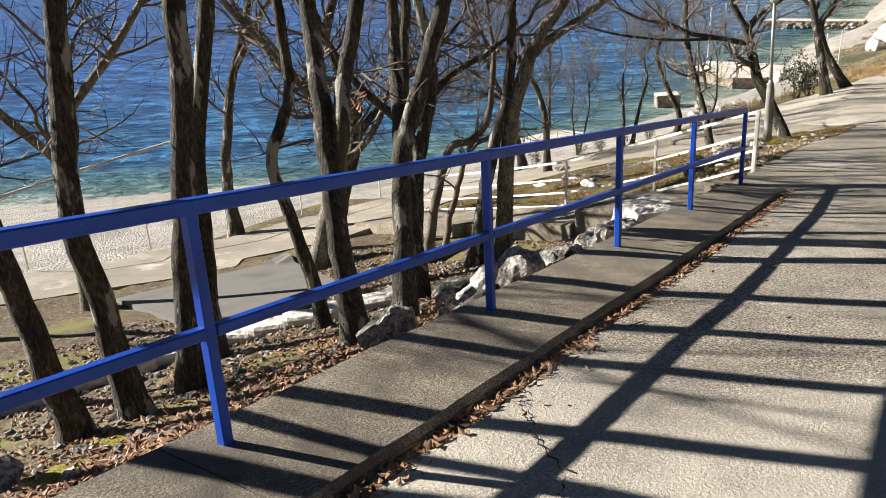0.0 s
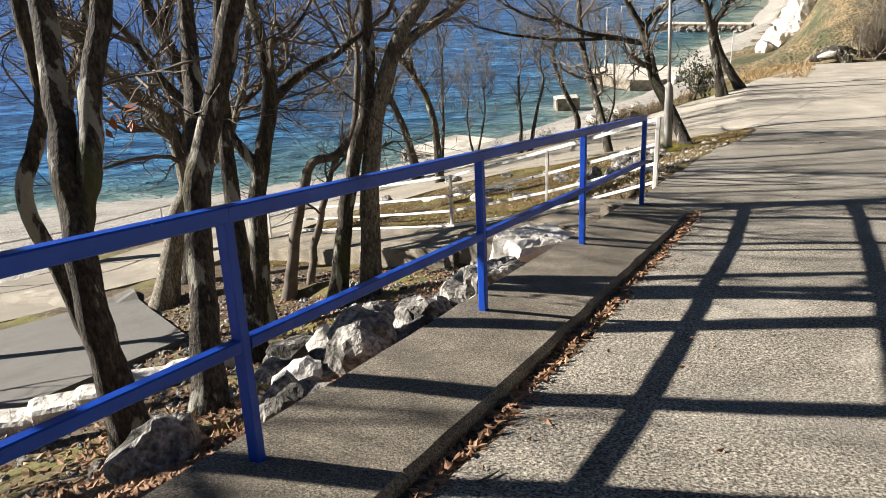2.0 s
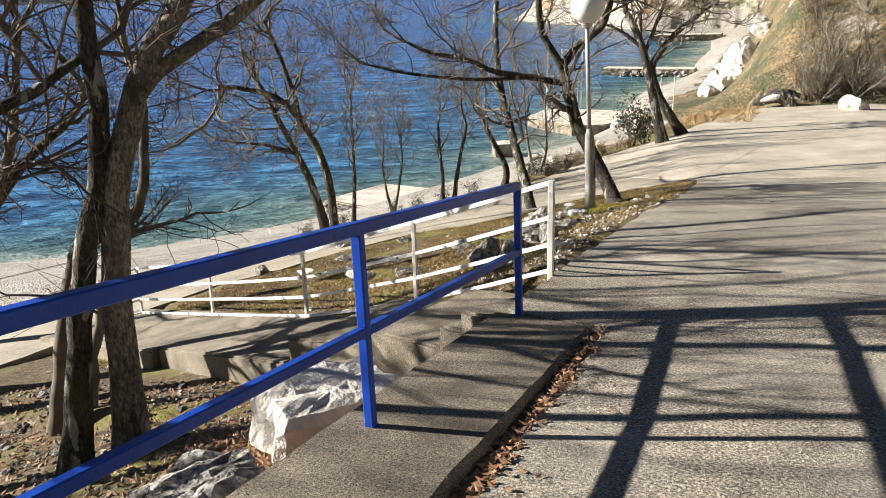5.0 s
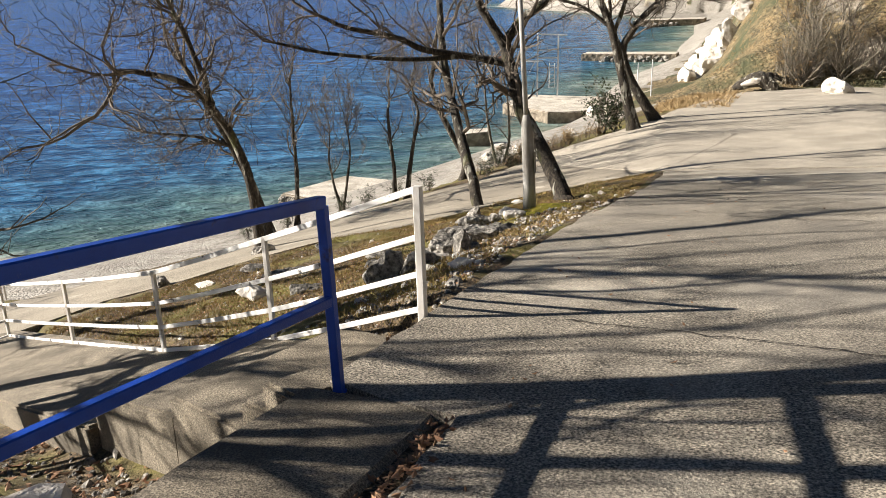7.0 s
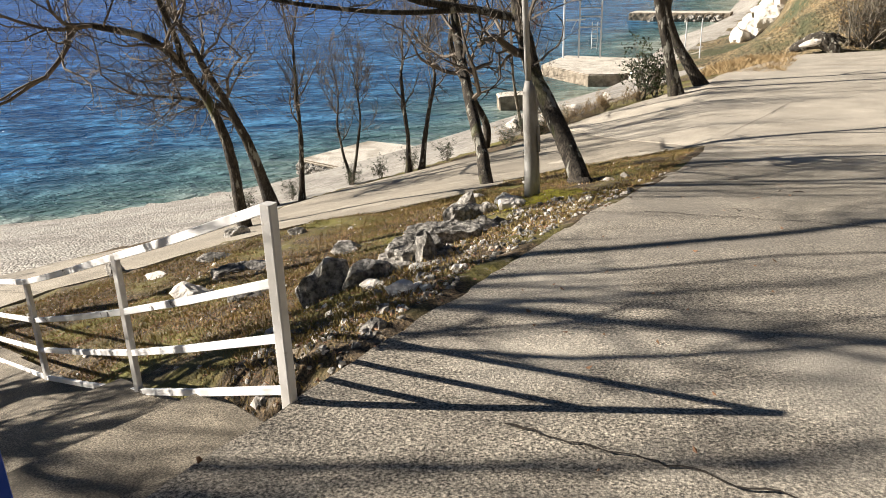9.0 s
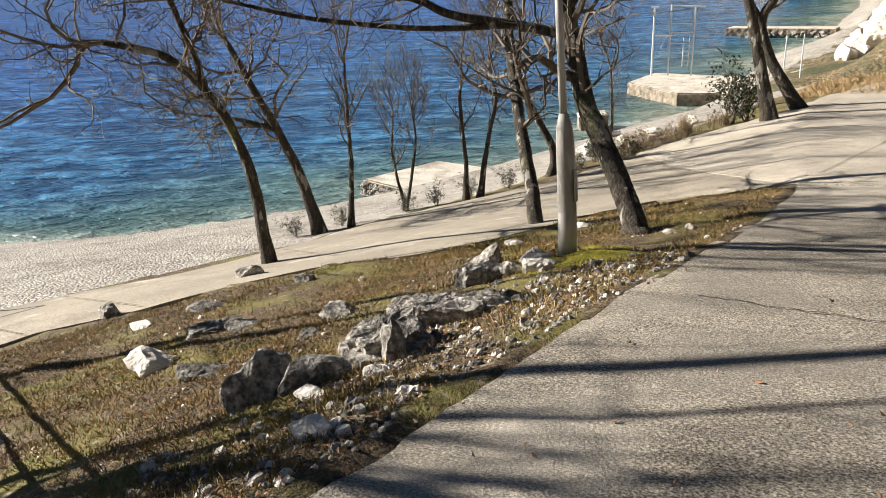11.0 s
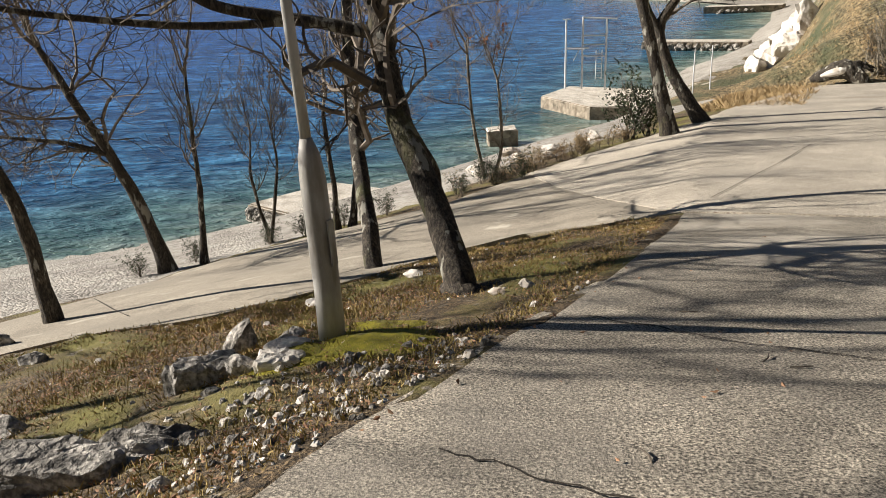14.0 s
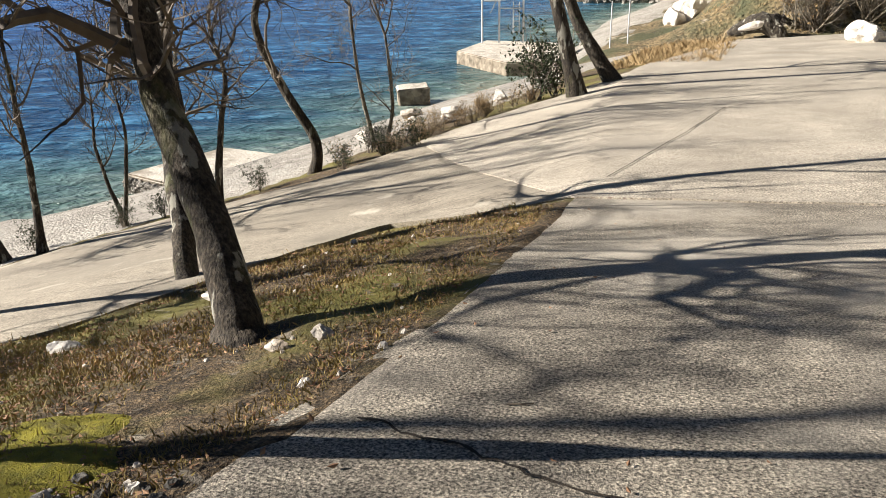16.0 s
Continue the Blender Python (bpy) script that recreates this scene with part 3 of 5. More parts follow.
# ---- white fence along the stairs and the shore path ----
fence = thing("fence", (-0.14, 8.1, -1.27), "white painted metal fence with dark worn patches beside the stairs", "fence")
W = [((-0.13, 8.1, -1.3), 1.04), ((-1.82, 8.75, -2.1), 1.13), ((-3.77, 9.5, -2.85), 1.09), ((-6.0, 10.3, -3.45), 1.02), ((-8.3, 11.15, -4.08), 1.02), ((-8.75, 10.75, -4.2), 1.0)]
for n_, (p, h) in enumerate(W):
    b = Build()
    w_ = 0.055 if n_ == 0 else 0.042
    b.bar(p, Vector(p) + Vector((-0.02, 0.03, h)), w_, w_, (0, 1, 0))
    part("post", local(b, fence.location), M_POSTW, fence)
for (p, hp), (q, hq) in zip(W[:-1], W[1:]):
    for n_, f_ in enumerate((0.985, 0.675, 0.43, 0.19)):
        b = Build()
        pa, qa = Vector(p) + Vector((-0.02 * f_, 0.03 * f_, hp * f_)), Vector(q) + Vector((-0.02 * f_, 0.03 * f_, hq * f_))
        e = (qa - pa).normalized() * 0.02
        mid_ = (pa + qa) / 2 + Vector((0, 0, -0.008))
        b.bar(pa + e, mid_, 0.025, 0.04 if n_ else 0.045)
        b.bar(mid_, qa - e, 0.025, 0.04 if n_ else 0.045)
        part("rail", local(b, fence.location), M_WHITE, fence)

fence2 = thing("beach_fence", at_land(-13.4, 8.5), "low white tube rail beside the beach", "fence")
low = [at_land(x, y, 0.05) for x, y in ((-11.6, 13.7), (-12.5, 11.3), (-13.1, 9.2), (-13.7, 7.2), (-14.9, 4.8))]
for p in low:
    b = Build()
    b.tube([p, p + Vector((0, 0, 0.8))], [0.022, 0.022], 8)
    part("post", local(b, fence2.location), M_POSTW, fence2)
for p, q in zip(low[:-1], low[1:]):
    b = Build()
    b.tube([p + Vector((0, 0, 0.79)), q + Vector((0, 0, 0.79))], [0.02, 0.02], 8)
    part("rail", local(b, fence2.location), M_WHITE, fence2)

# ---- street lamp ----
lamp = thing("street_lamp", (-1.115, 14.17, -2.16), "slim weathered lamp post with a round opal globe", "street lamp")
b = Build()
b.tube([(0, 0, -0.1), (-0.01, 0, 0.4), (-0.04, -0.01, 1.1), (-0.05, -0.015, 1.25), (-0.06, -0.02, 1.36)], [0.092, 0.088, 0.083, 0.07, 0.038], 24)
base_part = part("base_column", b, M_POLE, lamp, smooth=True)
b = Build()
b.bar((0.082, -0.02, 0.55), (0.07, -0.02, 0.85), 0.012, 0.06, (0, 1, 0))
part("service_door", b, M_POLE, base_part)
b = Build()
b.tube([(-0.058, -0.02, 1.34), (-0.1, -0.03, 2.1), (-0.15, -0.04, 2.98)], [0.036, 0.034, 0.032], 16)
part("pole", b, M_POLE, lamp, smooth=True)
b = Build()
b.tube([(-0.15, -0.04, 2.94), (-0.15, -0.04, 2.98), (-0.15, -0.04, 3.05)], [0.06, 0.09, 0.1], 20)
part("collar", b, M_POLE, lamp)
bm = bmesh.new()
bmesh.ops.create_uvsphere(bm, u_segments=32, v_segments=20, radius=0.27)
me = bpy.data.meshes.new("globe")
bm.to_mesh(me)
bm.free()
me.materials.append(M_GLOBE)
me.polygons.foreach_set("use_smooth", [True] * len(me.polygons))
globe = new("globe", me)
globe.parent, globe.location = lamp, (-0.15, -0.04, 3.27)


# ---- rocks ----
def rock_mesh(name, seed, mat, sub=3, cuts=13):
    """A weathered limestone block: a ball cut by planes and pitted."""
    r = random.Random(seed)
    bm = bmesh.new()
    bmesh.ops.create_icosphere(bm, subdivisions=sub, radius=1)
    planes = []
    for _ in range(cuts):
        d = Vector((r.gauss(0, 1), r.gauss(0, 1), r.gauss(0, 0.8))).normalized()
        planes.append((d, r.uniform(0.5, 0.85)))
    for v in bm.verts:
        for d, k in planes:
            over = v.co.dot(d) - k
            if over > 0:
                v.co -= d * over * 0.97
        q = v.co * 2.3 + Vector((seed * 3.1, 0, 0))
        v.co *= 1 + 0.14 * noise.noise(q) + 0.13 * noise.noise(q * 2.7) + 0.09 * noise.noise(q * 6)
    me = bpy.data.meshes.new(name)
    bm.to_mesh(me)
    bm.free()
    me.materials.append(mat)
    return me


ROCKS = [rock_mesh("rock", k, M_ROCK) for k in range(7)]
ROCKSW = [rock_mesh("boulder", 20 + k, M_ROCKW) for k in range(4)]


def rock(x, y, sx_, sy_, sz_, k, white=False, rz=0.0, dz=0.0, name="rock", label="grey weathered limestone rock on the leafy slope"):
    pool = ROCKSW if white else ROCKS
    if y < 20:
        sx_, sy_, sz_ = sx_ * 0.85, sy_ * 0.85, sz_ * (0.5 if 11.2 < y < 13.2 else 0.7)
    ob = new(name, pool[k % len(pool)])
    ob.matrix_world = Matrix.LocRotScale(at_land(x, y, sz_ * 0.25 + dz), Euler((0.1 * k % 0.3, 0.2 - 0.1 * (k % 4), radians(rz))), Vector((sx_, sy_, sz_)))
    return tagged(ob, label, "rock", "limestone rocks")


# rocks below the railing
for x, y, a, b_, c, k, rz in ((-1.3, 0.65, .42, .32, .36, 0, 40), (-0.75, 1.9, .3, .25, .42, 1, 10), (-1.05, 2.35, .34, .4, .5, 2, 70), (-0.8, 2.9, .3, .35, .36, 3, 30),
                             (-1.35, 3.1, .35, .3, .38, 4, 100), (-0.75, 3.5, .3, .34, .3, 5, 60), (-1.5, 3.8, .34, .3, .3, 6, 0), (-0.65, 4.0, .28, .3, .22, 0, 150),
                             (-1.0, 4.35, .3, .26, .3, 1, 20), (-1.75, 2.2, .26, .22, .26, 2, 80), (-2.1, 3.0, .4, .35, .3, 3, 45), (-0.55, 1.2, .18, .16, .18, 5, 0), (-2.35, -2.2, .4, .3, .28, 4, 30)):
    rock(x, y, a, b_, c, k, rz=rz)
for x, y, a, b_, c, k, rz in ((-0.5, 3.35, .16, .14, .2, 2, 20), (-1.6, 2.7, .3, .24, .36, 3, 0), (-1.15, 1.75, .26, .2, .4, 1, 0)):
    rock(x, y, a, b_, c, k, True, rz, label="pale limestone boulder with sharp edges beside the kerb")
rng = random.Random(15)
for i in range(34):
    y = rng.uniform(1.1, 4.3)
    rock(-0.62 - abs(rng.gauss(0, .42)), y, rng.uniform(.12, .26), rng.uniform(.1, .2), rng.uniform(.14, .3), i, rz=rng.uniform(0, 180), label="grey limestone rubble among brown leaves below the kerb")
# rocks on the grassy bank by the lamp
for x, y, a, b_, c, k, rz in ((-1.7, 10.7, .36, .28, .4, 0, 20), (-1.35, 10.85, .3, .2, .26, 1, 60), (-1.02, 11.22, .12, .26, .5, 3, 30), (-2.0, 14.25, .24, .2, .34, 6, 10), (-1.5, 14.2, .18, .12, .14, 4, 60), (-2.6, 12.2, .24, .14, .1, 5, 20),
                             (-1.75, 13.75, .3, .16, .18, 0, 50), (-1.45, 13.65, .14, .12, .14, 1, 10), (-7.35, 13.4, .22, .18, .2, 2, 0),
                             (-6.4, 15.1, .3, .22, .2, 3, 40), (-3.9, 12.6, .3, .2, .12, 4, 0), (-2.9, 12.9, .3, .2, .14, 5, 10), (-2.3, 14.6, .2, .16, .16, 6, 0), (-4.7, 14.4, .22, .16, .1, 0, 5), (-5.3, 13.4, .35, .25, .1, 1, 30)):
    rock(x, y, a, b_, c, k, rz=rz, label="grey limestone rock in dry grass and moss")
for x, y, a, b_, c, k, rz in ((-4.1, 11.65, .34, .28, .26, 0, 20), (-1.2, 10.6, .14, .1, .1, 1, 0), (-0.9, 10.9, .14, .12, .1, 2, 0), (-0.55, 9.9, .2, .14, .1, 3, 0), (-0.4, 15.95, .11, .09, .08, 0, 0), (-0.6, 15.75, .1, .08, .07, 1, 0),
                             (-1.35, 14.0, .2, .14, .14, 2, 30), (-6.0, 12.9, .3, .2, .1, 3, 0), (-2.2, 17.2, .16, .12, .1, 1, 0), (-2.6, 16.0, .16, .12, .1, 2, 0)):
    rock(x, y, a, b_, c, k, True, rz, label="small white limestone lying in dry grass")


def ledge(place, length, width, thick, rz, layers, seed, mat, label, tilt=(0.0, 0.0)):
    """A bedded limestone outcrop: thin ragged plates lying one on the other."""
    r = random.Random(seed)
    root = thing("rock_ledge", place, label, "rock", "limestone rocks")
    root.rotation_euler = (tilt[0], tilt[1], radians(rz))
    z, n = -0.14, 26
    for k in range(layers):
        th = (thick + 0.14 if k == 0 else thick * r.uniform(0.5, 0.9))
        ox, oy = (r.uniform(-.1, .1) * length if k else 0), (r.uniform(-.15, .15) * width if k else 0)
        f = 1 - 0.2 * k
        rings = []
        for q, (grow_, zz) in enumerate(((1.04, z), (1.0, z + th * .55), (1.03, z + th * .8), (.95, z + th), (.6, z + th * 1.03), (.25, z + th * 1.02))):
            for i in range(n):
                a = 2 * math.pi * i / n
                c_, s_ = math.cos(a), math.sin(a)
                rad = (abs(c_) ** 3.4 + abs(s_) ** 3.4) ** (-1 / 3.4)
                w = 1 + .26 * noise.noise((c_ * 1.6 + seed, s_ * 1.6, k * 2)) + .13 * noise.noise((c_ * 5, s_ * 5 + seed, k + q * .3))
                rings.append((ox + c_ * rad * w * grow_ * f * length / 2, oy + s_ * rad * w * grow_ * f * width / 2,
                              zz + (.03 * noise.noise((c_ * 3 * grow_, s_ * 3 * grow_, seed + k)) + .012 * noise.noise((c_ * 9 * grow_, s_ * 9 * grow_, seed))) * (q > 1)))
        faces = [(q * n + i, q * n + (i + 1) % n, (q + 1) * n + (i + 1) % n, (q + 1) * n + i) for q in range(5) for i in range(n)]
        b = Build()
        b.add(rings, faces + [tuple(5 * n + i for i in range(n))])
        part("plate", b, mat, root)
        z += th * .96
    return root


LEDGE = "pale grey bedded limestone outcrop in the dry grass"
ledge(at_land(-1.32, 12.22), .92, .42, .1, 24, 3, 3, M_ROCK, LEDGE, (0.1, 0.06))
ledge(at_land(-1.24, 11.42), .62, .42, .12, 62, 2, 5, M_ROCK, LEDGE, (0.05, -0.08))
ledge(at_land(-1.0, 12.55), .5, .2, .07, 30, 2, 8, M_ROCK, LEDGE, (0.1, 0.1))
ledge(at_land(-1.72, 13.6), .5, .22, .1, 40, 2, 9, M_ROCK, LEDGE, (0.1, 0.1))
ledge(at_land(-1.2, 13.72), .3, .2, .06, 20, 1, 12, M_ROCKW, "flat white stone in the moss near the lamp post")
ledge(at_land(-3.1, 11.4), .5, .25, .05, 20, 1, 13, M_ROCK, "flat grey stone sunk in dry grass")
ledge(at_land(-4.3, 12.6), .6, .3, .05, 50, 2, 14, M_ROCK, "flat grey stone sunk in dry grass")
SLAB = "flat-topped pale limestone slab wedged beside the kerb"
ledge((-0.66, 5.05, -1.08), .95, .56, .2, 72, 1, 17, M_ROCKW, SLAB, (0.05, 0.1))
ledge((-0.56, 3.72, -0.82), .72, .3, .13, 78, 1, 19, M_ROCK, SLAB, (0.02, 0.13))
# boulders at the beach, cliff and far roadside
for x, y, a, b_, c, k in ((-6.6, 28.6, .4, .3, .2, 0), (-5.6, 31.2, .35, .3, .2, 1), (-7.2, 30.2, .4, .3, .2, 2), (-5.0, 33.5, .4, .3, .2, 3), (-7.8, 33.5, .4, .3, .2, 1), (-6.0, 30.0, .3, .3, .15, 0), (-5.2, 29.9, .3, .25, .15, 2), (4.8, 41.5, .8, .6, .6, 0), (-7.4, 50, .8, .6, .6, 2)):
    rock(x, y, a, b_, c, k, True, k * 40, label="pale boulder at the edge of the beach")
for i, (x, y, a, b_, c, zz) in enumerate(((-2.9, 57.5, .9, .9, 1.1, .2), (-2.2, 58, 1.1, 1, 1.3, .4), (-1.5, 57.5, 1.1, 1, 1.4, .5), (-0.7, 58, 1.2, 1, 1.5, .6), (0.1, 58.5, 1.2, 1.1, 1.3, .6), (-2.9, 61, 1.2, 1.4, 1.4, .3), (-1.8, 62, 1.3, 1.4, 1.6, .7),
                                         (-3.0, 66, 1.3, 1.6, 1.3, .2), (-2.2, 70, 1.3, 2, 1.5, .5), (-2.6, 76, 1.4, 2, 1.5, .4), (4.5, 70, 1.2, 1, 1, .3), (7.5, 76, 1.4, 1.2, 1.2, .4), (1.5, 80, 1.4, 1.4, 1.2, .4), (-2.4, 86, 1.6, 2.4, 1.7, .4), (-2.6, 98, 1.8, 3, 1.8, .4), (11, 66, 1.2, 1.2, 1, .3))):
    ob = new("cliff_rock", ROCKSW[i % 4])
    ob.matrix_world = Matrix.LocRotScale(at_land(x, y, zz), Euler((0.2, 0.1, i * 1.3)), Vector((a * .8, b_ * .8, c * .75)))
    tagged(ob, "sunlit white limestone cliff block above the beach", "rock", "cliff blocks")

# ---- piers, block in the sea, diving tower ----
def pier(name, outline, top, bottom, label, place):
    bm = bmesh.new()
    tv = [bm.verts.new((x - place[0], y - place[1], top - place[2])) for x, y in outline]
    lv = [bm.verts.new((x - place[0], y - place[1], bottom - place[2])) for x, y in outline]
    bm.faces.new(tv)
    bm.faces.new(lv[::-1])
    n = len(outline)
    for k in range(n):
        bm.faces.new((tv[k], lv[k], lv[(k + 1) % n], tv[(k + 1) % n]))
    bmesh.ops.recalc_face_normals(bm, faces=bm.faces)
    bmesh.ops.bevel(bm, geom=[e for e in bm.edges if e.verts[0].co.z > top - place[2] - 0.01 and e.verts[1].co.z > top - place[2] - 0.01], offset=0.06, segments=2, affect="EDGES")
    me = bpy.data.meshes.new("deck")
    bm.to_mesh(me)
    bm.free()
    me.materials.append(M_PIER)
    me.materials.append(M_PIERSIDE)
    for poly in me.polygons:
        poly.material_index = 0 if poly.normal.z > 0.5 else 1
    root = thing(name, place, label, "pier")
    ob = new("deck", me)
    ob.parent = root
    return root


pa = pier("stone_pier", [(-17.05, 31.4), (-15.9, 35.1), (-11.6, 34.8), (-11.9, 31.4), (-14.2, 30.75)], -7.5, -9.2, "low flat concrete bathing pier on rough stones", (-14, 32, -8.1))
rng = random.Random(8)
for i in range(26):
    t = i / 25
    x, y = (-17.05 + (2.9 * (t - 0.35) / 0.65 if t > 0.35 else 1.1 * (0.35 - t) / 0.35), 31.35 - (0.65 * (t - 0.35) / 0.65 if t > 0.35 else -3.6 * (0.35 - t) / 0.35))
    for zc in (-8.1, -7.9, -7.73):
        ob = new("pier_stone", ROCKS[rng.randrange(7)])
        ob.parent = pa
        ob.matrix_basis = Matrix.Translation(-pa.location) @ Matrix.LocRotScale((x, y, zc), Euler((0, 0, rng.uniform(0, 3))), Vector((rng.uniform(.16, .24), .18, .15)))
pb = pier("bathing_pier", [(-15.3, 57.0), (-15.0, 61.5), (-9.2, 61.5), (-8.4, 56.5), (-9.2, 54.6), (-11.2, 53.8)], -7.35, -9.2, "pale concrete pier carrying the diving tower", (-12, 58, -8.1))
b = Build()
b.bar((0.5, -2.9, 0.45), (3.4, -1.9, 0.45), 0.9, 0.35)
part("step_block", b, M_PIER, pb)
blk = thing("concrete_block", (-13.4, 46.3, -8.1), "broken concrete block standing in the sea", "block")
bm = bmesh.new()
bmesh.ops.create_cube(bm, size=1)
bmesh.ops.bevel(bm, geom=bm.edges[:], offset=0.05, segments=1, affect="EDGES")
bmesh.ops.subdivide_edges(bm, edges=bm.edges, cuts=3, use_grid_fill=True)
for v in bm.verts:
    v.co = Vector((v.co.x * 1.5, v.co.y * 1.1, v.co.z * 1.3)) * (1 + 0.09 * noise.noise(v.co * 4))
me = bpy.data.meshes.new("block")
bm.to_mesh(me)
bm.free()
me.materials.append(M_PIER)
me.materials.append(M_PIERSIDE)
# pale colour on the upward faces, the darker pier-side colour on the rest
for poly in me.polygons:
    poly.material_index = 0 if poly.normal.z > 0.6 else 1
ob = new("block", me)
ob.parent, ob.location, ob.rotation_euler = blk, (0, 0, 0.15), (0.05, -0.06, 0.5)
for nm, outline, top in (("far_jetty", [(-17.8, 93.6), (-17.6, 96.2), (-7.6, 97.2), (-7.6, 94.4)], -7.3), ("far_jetty", [(-22, 155), (-22, 160), (-10, 166), (-10, 160)], -7.0)):
    j = pier(nm, outline, top, -9.2, "far stone jetty with tumbled stones", (outline[0][0] + 4, outline[0][1] + 1, -8.1))
    for i in range(16):
        ob = new("jetty_stone", ROCKS[i % 7])
        ob.parent = j
        t = i / 15
        ob.matrix_basis = Matrix.Translation(-j.location) @ Matrix.LocRotScale((outline[0][0] + 2.6 + 6.5 * t, outline[0][1] - 0.6 + t * (outline[3][1] - outline[0][1]), -8 + 0.25 * (i % 2)), Euler((0, 0, i)), Vector((.55, .4, .35)))

tower = thing("diving_tower", (-13.6, 59.9, -7.25), "tall white tubular diving tower on the pier", "tower")
tp = [Vector((-1.0, -0.3, 0)), Vector((0, 0, 0)), Vector((1.4, 0.4, 0))]
for p, h in zip(tp, (4.3, 4.45, 4.3)):
    b = Build()
    b.tube([p, p + Vector((0, 0, h))], [0.06, 0.06], 8)
    part("leg", b, M_METAL, tower)
for a, c, h in ((tp[1], tp[2] + Vector((0.6, 0.17, -0.12)), 4.4), (tp[1], tp[2], 3.3), (tp[1], tp[2], 2.75), (tp[1], tp[2], 2.05), (tp[0] - Vector((.2, .06, 0)), tp[0] + Vector((.25, .08, 0)), 4.3), (tp[0] + Vector((.1, 0, 0)), tp[1] + Vector((.4, .1, 0)), 2.55)):
    b = Build()
    b.tube([a + Vector((0, 0, h)), c + Vector((0, 0, h))], [0.045, 0.045], 8)
    part("crossbar", b, M_METAL, tower)
b = Build()
b.bar((-0.9, -0.25, 2.5), (0.1, 0.05, 2.5), 0.5, 0.06)
part("platform_board", b, M_METAL, tower)
b = Build()
b.tube([(-0.55, -0.1, 1.75), (-0.2, 0, 2.48)], [0.03, 0.03], 6)
part("brace", b, M_METAL, tower)
for dx in (0.85, 1.2):
    b = Build()
    b.tube([(dx, dx * .28 - .1, 0.6), (dx, dx * .28 - .1, 2.4)], [0.03, 0.03], 6)
    part("ladder_rail", b, M_METAL, tower)
for k in range(6):
    b = Build()
    b.tube([(0.85, .14, 0.7 + .3 * k), (1.2, .24, 0.7 + .3 * k)], [0.022, 0.022], 6)
    part("ladder_rung", b, M_METAL, tower)
bin_ = thing("litter_bin", at_land(-3.9, 36.0), "small pale concrete litter bin by the beach", "bin")
b = Build()
b.tube([(0, 0, 0), (0, 0, 0.62), (0, 0, 0.7)], [0.26, 0.28, 0.24], 16)
part("drum", b, M_PIER, bin_)


# ---- trees ----
def smooth_path(pts, per=5):
    """A Catmull-Rom line through the points."""
    p = [Vector(q) for q in pts]
    p = [p[0] * 2 - p[1]] + p + [p[-1] * 2 - p[-2]]
    out = []
    for i in range(1, len(p) - 2):
        for k in range(per):
            t = k / per
            a, b, c, d = p[i - 1:i + 3]
            out.append(0.5 * ((2 * b) + (c - a) * t + (2 * a - 5 * b + 4 * c - d) * t * t + (3 * b - a - 3 * c + d) * t ** 3))
    return out + [p[-2]]


def spread(rng, d, angle):
    side = d.cross(Vector((rng.gauss(0, 1), rng.gauss(0, 1), rng.gauss(0, 1)))).normalized()
    return (d * math.cos(angle) + side * math.sin(angle)).normalized()


def grow(b, rng, p, d, length, r, level, ends, gnarl=0.35, lift=0.12, thin=0.003):
    """One crooked branch and, on it, its smaller ones."""
    n = (3, 4, 6, 7)[min(level, 3)]
    pts, rad, q, dd = [p.copy()], [r], p.copy(), d.copy()
    for i in range(n):
        kink = gnarl * (1.5 if i % 2 else 0.8)
        dd = (dd + Vector((rng.gauss(0, kink), rng.gauss(0, kink), rng.gauss(0, kink) * 0.7 + lift)) * 0.6).normalized()
        q = q + dd * length / n * rng.uniform(0.7, 1.3)
        pts.append(q.copy())
        rad.append(max(r * (1 - 0.55 * (i + 1) / n), thin))
    b.tube(pts, rad, (3, 3, 5, 6, 6)[min(level, 4)], False)
    if level == 0:
        ends.append(q)
        return
    kids = (0, 4, 5, 4, 4)[min(level, 4)]
    for k in range(kids):
        t = (k + rng.uniform(0.25, 1.0)) / kids
        i = min(int(t * n), n - 1)
        s_ = pts[i].lerp(pts[i + 1], t * n - i)
        base = (pts[i + 1] - pts[i]).normalized()
        grow(b, rng, s_, spread(rng, base, rng.uniform(0.6, 1.25)), length * rng.uniform(0.32, 0.68), max(rad[i] * rng.uniform(0.42, 0.68), thin), level - 1, ends, gnarl, lift, thin)
    grow(b, rng, q, dd, length * 0.5, rad[-1], level - 1, ends, gnarl, lift, thin)


